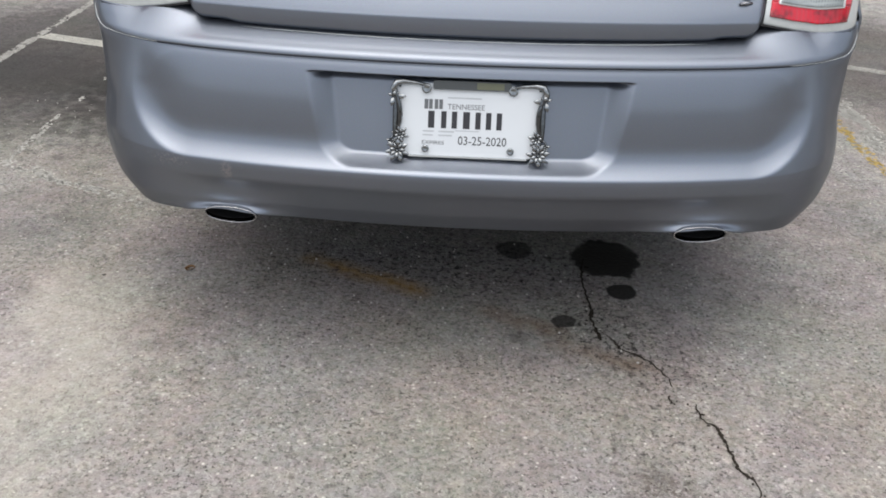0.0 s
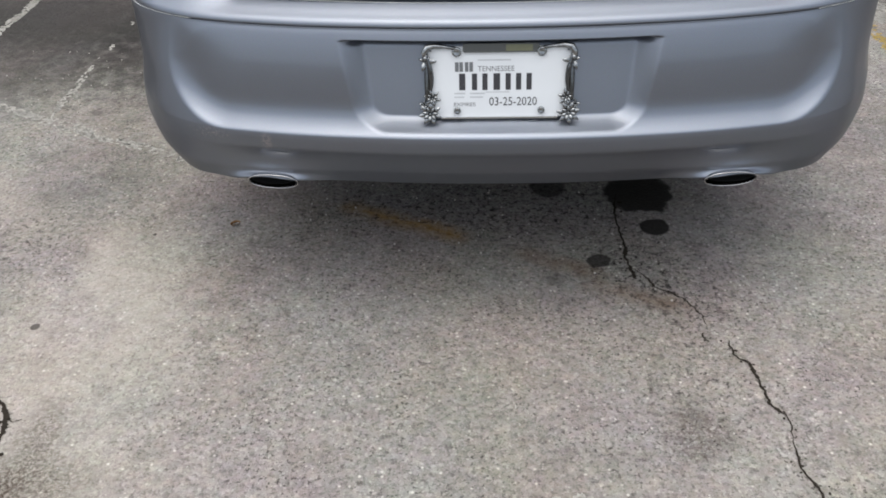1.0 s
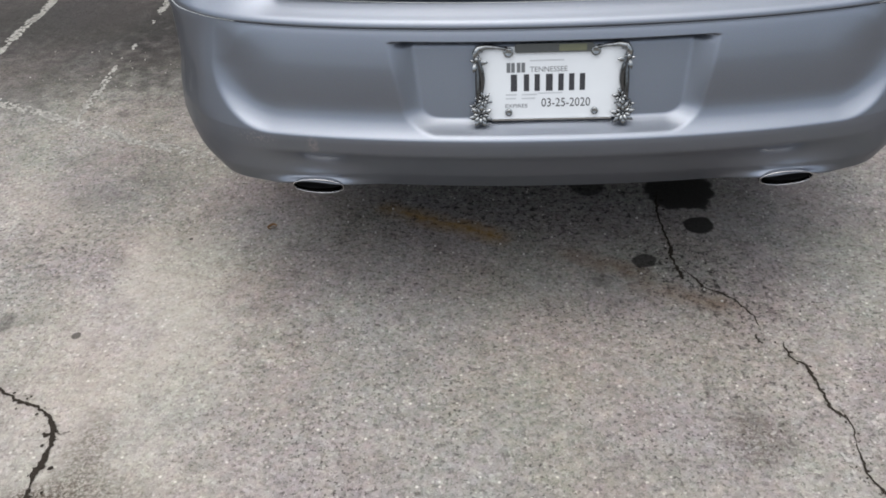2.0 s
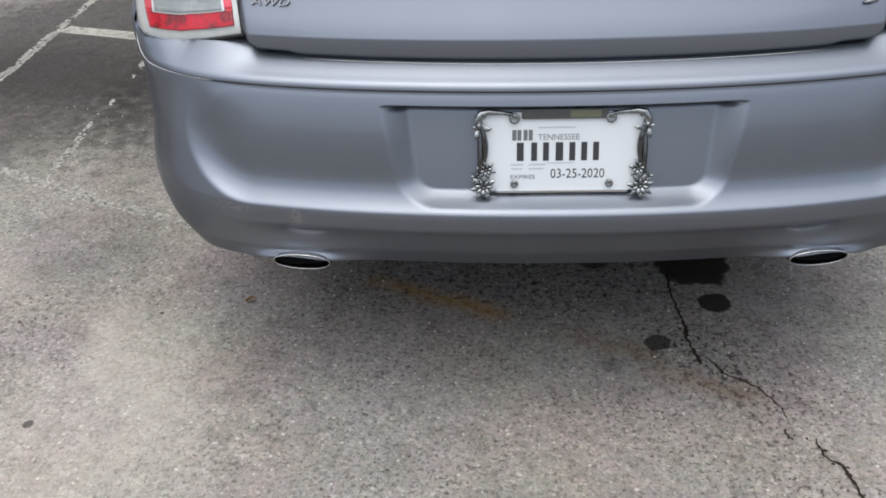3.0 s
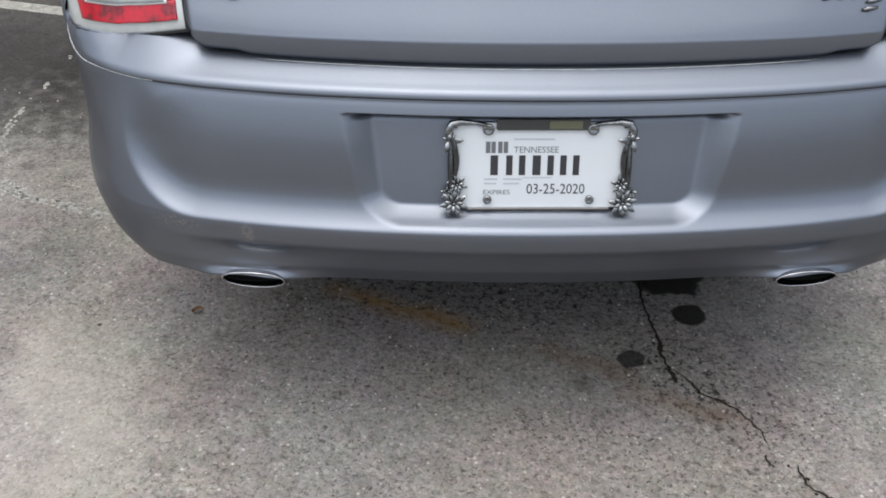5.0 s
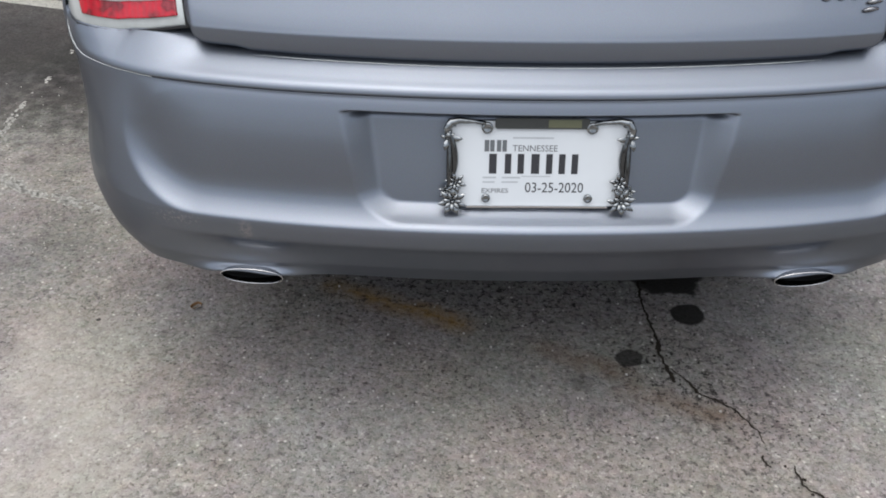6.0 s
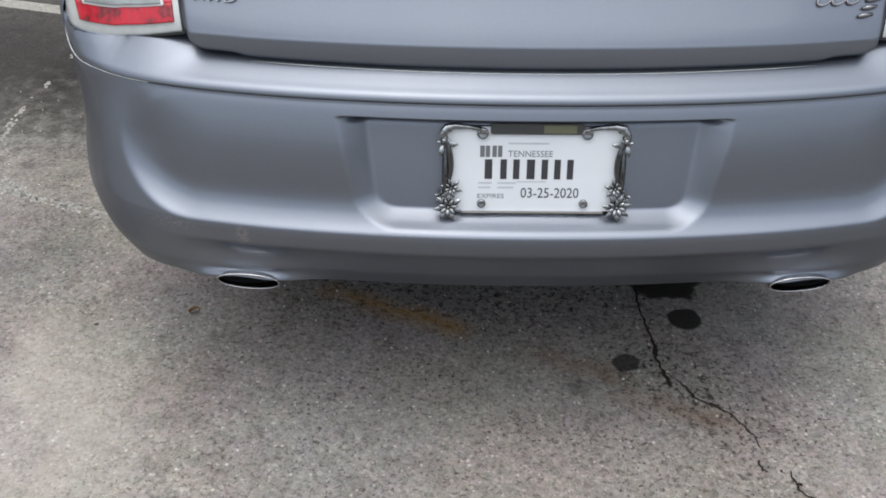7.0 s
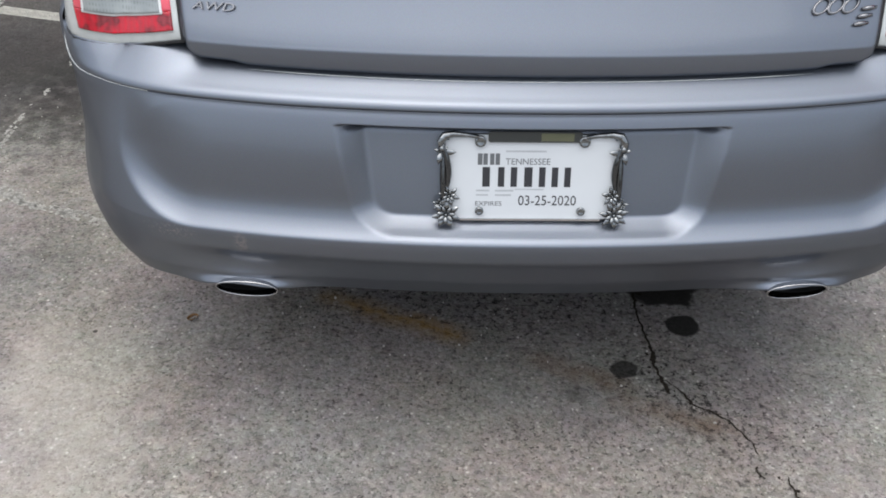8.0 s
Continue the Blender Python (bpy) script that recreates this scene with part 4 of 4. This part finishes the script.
# the model badge is kept as plain slanted shapes
def badge_ring(cx, cz, rx, rz, slant, wid):
    bm = bmesh.new()
    n = 28
    ring = []
    for i in range(n):
        t = 2 * math.pi * i / n
        for rr, c in ((1.0, 0.0005), (1.0, 0.003), (1 - wid, 0.004), (1 - wid, 0.0005)):
            x = rx * rr * math.cos(t)
            z = rz * rr * math.sin(t)
            ring.append(bm.verts.new(on_lid(cx + x + slant * z, cz + z, c)))
    for i in range(n):
        for j in range(4):
            a, b = i * 4 + j, i * 4 + (j + 1) % 4
            c, d = ((i + 1) % n) * 4 + (j + 1) % 4, ((i + 1) % n) * 4 + j
            bm.faces.new((ring[a], ring[b], ring[c], ring[d]))
    return part("badge_shape", bm, DARKCHROME, lid, "plain chrome badge shape")


for i in range(3):
    badge_ring(0.4815 + 0.0265 * i, 0.8555, 0.0145, 0.0125, 0.55, 0.27)
for z, dx in ((0.8275, -0.006), (0.8385, 0.0), (0.8495, 0.006)):
    bm = bmesh.new()
    tube_bm(bm, [on_lid(0.5615 + dx - 0.012, z - 0.001, 0.002), on_lid(0.5615 + dx, z, 0.0035), on_lid(0.5615 + dx + 0.014, z + 0.001, 0.002)], [0.0030, 0.0048, 0.0030], 8)
    part("badge_shape", bm, DARKCHROME, lid, "plain dark chrome badge shape")


# ---- exhaust tips ----
for sg in (-1, 1):
    n = 48
    profile = ((0.97, 0.25), (0.99, 0.03), (1.0, 0.006), (1.0, 0.001), (0.988, -0.003), (0.960, -0.0035), (0.938, -0.001), (0.928, 0.006), (0.918, 0.03))
    verts, faces = [], []
    for kk, dy in profile:
        for i in range(n):
            t = 2 * math.pi * i / n
            c, s_ = math.cos(t), math.sin(t)
            ex = 2 / 2.08
            x = 0.0600 * kk * abs(c) ** ex * (1 if c > 0 else -1)
            z = (0.0245 * kk - (1 - kk) * 0.01) * abs(s_) ** ex * (1 if s_ > 0 else -1)
            verts.append((sg * (TIP_X + x), TIP_Y + dy - 0.010 * s_ + 0.10 * x, TIP_Z + z))
    for a in range(len(profile) - 1):
        for i in range(n):
            faces.append((a * n + i, a * n + (i + 1) % n, (a + 1) * n + (i + 1) % n, (a + 1) * n + i))
    tip = mesh_part("exhaust_tip", verts, faces, TIPCHROME, car, "oval chrome exhaust tip")
    verts, faces = [], []
    for kk, dy in ((0.920, 0.012), (0.88, 0.12)):
        for i in range(n):
            t = 2 * math.pi * i / n
            verts.append((sg * (TIP_X + 0.0600 * kk * math.cos(t)), TIP_Y + dy - 0.010 * math.sin(t), TIP_Z + (0.0245 * kk - 0.001) * math.sin(t)))
    faces = [(i, (i + 1) % n, n + (i + 1) % n, n + i) for i in range(n)] + [tuple(n + i for i in range(n))]
    mesh_part("pipe_mouth", verts, faces, PIPEBLACK, tip, "black inside of the pipe")


# ---- the rest of the body ----
side_x = table([(0.24, 0.860), (0.34, 0.892), (0.45, 0.902), (0.62, 0.908), (0.9, 0.925), (1.3, 0.940), (2.2, 0.950), (3.4, 0.948), (4.2, 0.935), (4.6, 0.900), (4.85, 0.82)])
belt_z = table([(0.24, 1.045), (0.8, 1.03), (2.0, 1.00), (3.5, 0.975), (4.3, 0.93), (4.85, 0.84)])
REAR_AXLE, FRONT_AXLE, WHEEL = 1.09, 4.14, 0.355


def side_point(sg):
    def p(y, h):
        zb, zt = 0.205, belt_z(y)
        z = zb + (zt - zb) * h
        x = side_x(y) * (1 - 0.030 * (1 - smooth01(0, 0.35, h)) - 0.035 * smooth01(0.72, 1.0, h) ** 2) + 0.006 * math.exp(-((z - 0.80) / 0.03) ** 2)
        return (sg * x, y, z)
    return p


def outside_arch(y, h):
    zb, zt = 0.205, belt_z(y)
    z = zb + (zt - zb) * h
    return all(math.hypot(y - a, z - 0.345) > 0.405 for a in (REAR_AXLE, FRONT_AXLE))


for sg in (-1, 1):
    p = side_point(sg)
    hz = span(0, 1, 40)
    for name, y0, y1, n in (("rear_wing", 0.625, 1.60, 60), ("rear_door", 1.604, 2.55, 24), ("front_door", 2.554, 3.56, 24), ("front_wing", 3.564, 4.85, 70)):
        v, f = grid_data(p, span(y0, y1, n), hz, outside_arch)
        mesh_part(name, v, f, PAINT, car)
    s0, s1 = FASCIA_END + 0.004, float(np.interp(0.622, LY, LA))

    def quarter(sa, h):
        x, y, nx, ny = rim(sa)
        zt = belt_z(max(0.24, y))
        z = SEAM + 0.0016 + (zt - SEAM - 0.0016) * h
        lean = 0.016 - max(0, z - 0.75) * 0.12 - 0.006 * smooth01(s0 + 0.008, s0, sa) - 0.012 * smooth01(s0 + 0.07, s0, sa) * smooth01(0.770, 0.80, z)
        return (sg * (x + nx * lean), y + ny * lean, z)

    v, f = grid_data(quarter, [s0, s0 + 0.003, s0 + 0.007, s0 + 0.012] + span(s0 + 0.02, s1, 24), span(0, 1, 24))
    mesh_part("rear_quarter", v, f, PAINT, car)
    # wheel arch lip
    for a in (REAR_AXLE, FRONT_AXLE):
        bm = bmesh.new()
        pts = []
        for t in span(-0.35, math.pi + 0.35, 40):
            y, z = a + 0.405 * math.cos(t), 0.345 + 0.405 * math.sin(t)
            if z > 0.215:
                h = (z - 0.205) / (belt_z(y) - 0.205)
                pts.append(Vector(p(y, h)) + Vector((-sg * 0.004, 0, 0)))
        tube_bm(bm, pts, 0.012, 6)
        part("arch_lip", bm, PAINT, car)
        # inner arch
        verts, faces = [], []
        for t in span(-0.2, math.pi + 0.2, 24):
            for xx in (0.90, 0.60):
                verts.append((sg * xx, a + 0.40 * math.cos(t), 0.345 + 0.40 * math.sin(t)))
        faces = [(2 * i, 2 * i + 1, 2 * i + 3, 2 * i + 2) for i in range(24)]
        mesh_part("arch_liner", verts, faces, BLACK, car, "black wheel arch liner")


def lathe(profile, n, centre, sg):
    verts, faces = [], []
    for r, x in profile:
        for i in range(n):
            t = 2 * math.pi * i / n
            verts.append((centre[0] + sg * x, centre[1] + r * math.cos(t), centre[2] + r * math.sin(t)))
    for a in range(len(profile) - 1):
        for i in range(n):
            faces.append((a * n + i, a * n + (i + 1) % n, (a + 1) * n + (i + 1) % n, (a + 1) * n + i))
    return verts, faces


for sg in (-1, 1):
    for a in (REAR_AXLE, FRONT_AXLE):
        c = (sg * 0.80, a, WHEEL)
        wheel = new("wheel")
        wheel.parent = car
        tagged(wheel, "alloy wheel with a black tyre")
        v, f = lathe([(0.25, 0.09), (0.30, 0.115), (0.335, 0.112), (0.353, 0.09), (0.355, 0.0), (0.353, -0.09), (0.335, -0.112), (0.25, -0.10)], 48, c, sg)
        mesh_part("tyre", v, f, TYRE, wheel)
        v, f = lathe([(0.255, 0.10), (0.245, 0.108), (0.235, 0.095), (0.232, -0.09)], 48, c, sg)
        mesh_part("rim", v, f, RIM, wheel)
        v, f = lathe([(0.232, 0.02), (0.05, 0.02), (0.001, 0.02)], 32, c, sg)
        mesh_part("brake_disc", v, f, OLDCHROME, wheel)
        for i in range(7):
            t = 2 * math.pi * i / 7
            bm = bmesh.new()
            d = Vector((0, math.cos(t), math.sin(t)))
            cc = Vector(c)
            tube_bm(bm, [cc + d * 0.02 + Vector((sg * 0.075, 0, 0)), cc + d * 0.13 + Vector((sg * 0.085, 0, 0)), cc + d * 0.24 + Vector((sg * 0.09, 0, 0))], [0.03, 0.018, 0.022], 8)
            part("spoke", bm, RIM, wheel)

# shoulders between the lid and the sides, bonnet, cabin
for sg in (-1, 1):
    def shoulder(y, w):
        x1, _, z1 = side_point(1)(max(y, 0.262), 1)
        lidw = 0.60 * (1 - 0.022) if y < 0.7 else 0.66
        x0, z0 = lidw, 1.078 + 0.01 * smooth01(0.2, 0.6, y)
        t = w
        return (sg * (x1 + (x0 - x1) * t), y + (0.0 if y > 0.3 else -0.05 * t), z1 + (z0 - z1) * math.sin(t * math.pi / 2))
    v, f = grid_data(shoulder, span(0.262, 0.95, 20), span(0, 1, 10))
    mesh_part("shoulder", v, f, PAINT, car)



def bonnet(y, u):
    x1, _, z1 = side_point(1)(y, 1)
    return (x1 * u, y, z1 + 0.055 * (1 - u * u) ** 0.7 - 0.05 * smooth01(4.5, 4.9, y))


v, f = grid_data(bonnet, span(3.45, 4.86, 30), span(-1, 1, 24))
mesh_part("bonnet", v, f, PAINT, car, "long grey bonnet")


def patch(b0, b1, t0, t1, bulge, axis):
    """A curved pane between a lower edge b0-b1 and an upper edge t0-t1."""
    def p(u, w):
        lo = Vector(b0).lerp(Vector(b1), u)
        hi = Vector(t0).lerp(Vector(t1), u)
        q = lo.lerp(hi, w)
        return tuple(q + Vector(axis) * bulge * (4 * u * (1 - u) * 0.7 + 4 * w * (1 - w) * 0.3))
    return grid_data(p, span(0, 1, 16), span(0, 1, 10))


v, f = patch((-0.70, 0.62, 1.085), (0.70, 0.62, 1.085), (-0.56, 1.32, 1.425), (0.56, 1.32, 1.425), 0.07, (0, -0.7, 0.4))
mesh_part("rear_window", v, f, GLASS, car, "tinted rear window")
v, f = patch((-0.78, 3.62, 1.02), (0.78, 3.62, 1.02), (-0.60, 2.86, 1.43), (0.60, 2.86, 1.43), 0.09, (0, 0.7, 0.4))
mesh_part("windscreen", v, f, GLASS, car, "tinted windscreen")


def roof(y, u):
    w = (y - 1.30) / (2.88 - 1.30)
    return (0.60 * u, y + (-0.05 if w < 0.5 else 0.06) * (1 - u * u) * abs(2 * w - 1), 1.425 + 0.045 * math.sin(math.pi * w) + 0.03 * (1 - u * u))


v, f = grid_data(roof, span(1.30, 2.88, 24), span(-1, 1, 18))
mesh_part("roof", v, f, PAINT, car, "grey painted roof")
for sg in (-1, 1):
    def cabin(y, w):
        x0, _, z0 = side_point(1)(min(y, 4.0), 1)
        yy = y + (w * (0.62 if y < 1.3 else 0)) * max(0, (1.3 - y) / 0.7) - w * 0.76 * max(0, (y - 2.88) / 0.75)
        zr = 1.425 + 0.045 * math.sin(math.pi * min(1, max(0, (yy - 1.30) / 1.58)))
        return (sg * (x0 - 0.03 * (w > 0) + (0.60 - x0 + 0.03) * w), yy, z0 + (zr - z0) * w)
    v, f = grid_data(cabin, span(0.62, 3.62, 40), span(0, 1, 8))
    mesh_part("cabin_side", v, f, PAINT, car)
    for y0, y1 in ((0.98, 1.52), (1.60, 2.40), (2.46, 3.28)):
        def pane(y, w):
            q = Vector(cabin(y, 0.08 + 0.80 * w))
            return tuple(q + Vector((sg * 0.006, 0, 0.004)))
        v, f = grid_data(pane, span(y0, y1, 14), span(0, 1, 6))
        mesh_part("side_window", v, f, GLASS, car, "tinted side window")
    bm = bmesh.new()
    box_bm(bm, (-0.10, -0.05, -0.06), (0.10, 0.05, 0.06), 0.035)
    for q in bm.verts:
        q.co += Vector((sg * 1.01, 3.25, 1.05))
    part("door_mirror", bm, PAINT, car, "grey door mirror", smooth=True)


# front end
def nose(s, z):
    a = s * 0.82
    y = 4.97 - 0.14 * s ** 4 + 0.03 * math.sin((z - 0.2) / 0.6 * math.pi) - 0.02 * s * s
    return (a, y, z)


v, f = grid_data(nose, span(-1, 1, 40), span(0.20, 0.86, 20))
mesh_part("front_bumper", v, f, PAINT, car, "grey front bumper")
v, f = slab_data(lambda x, z: (x, 4.975 + 0.03 * math.sin((z - 0.2) / 0.6 * math.pi), z), span(-0.33, 0.33, 10), span(0.56, 0.80, 6), (0, 0.02, 0))
mesh_part("grille", v, f, BLACK, car, "black grille")
for sg in (-1, 1):
    v, f = slab_data(lambda x, z: (sg * x, 4.955 - 0.14 * (x / 0.82) ** 4 + 0.03 * math.sin((z - 0.2) / 0.6 * math.pi), z), span(0.44, 0.78, 10), span(0.66, 0.80, 6), (0, 0.03, 0))
    mesh_part("headlight", v, f, CLEARLENS, car, "clear headlight")
v, f = grid_data(lambda x, y: (x, y, 0.225 + 0.03 * smooth01(1.0, 0.15, y)), span(-0.84, 0.84, 4), span(0.40, 4.9, 12))
mesh_part("underbody", v, f, BLACK, car, "dark underbody")


def pan_point(sa, w):
    x, y, nx, ny = rim(sa)
    o = -0.02
    return ((x + nx * o) * (1 - 0.04 * w), (y + ny * o) * (1 - w) + 0.55 * w, 0.405 - 0.15 * w)


v, f = grid_data(pan_point, span(-arc_of(0.86), arc_of(0.86), 60), span(0, 1, 4))
mesh_part("boot_floor", v, f, BLACK, car, "black pan under the boot")
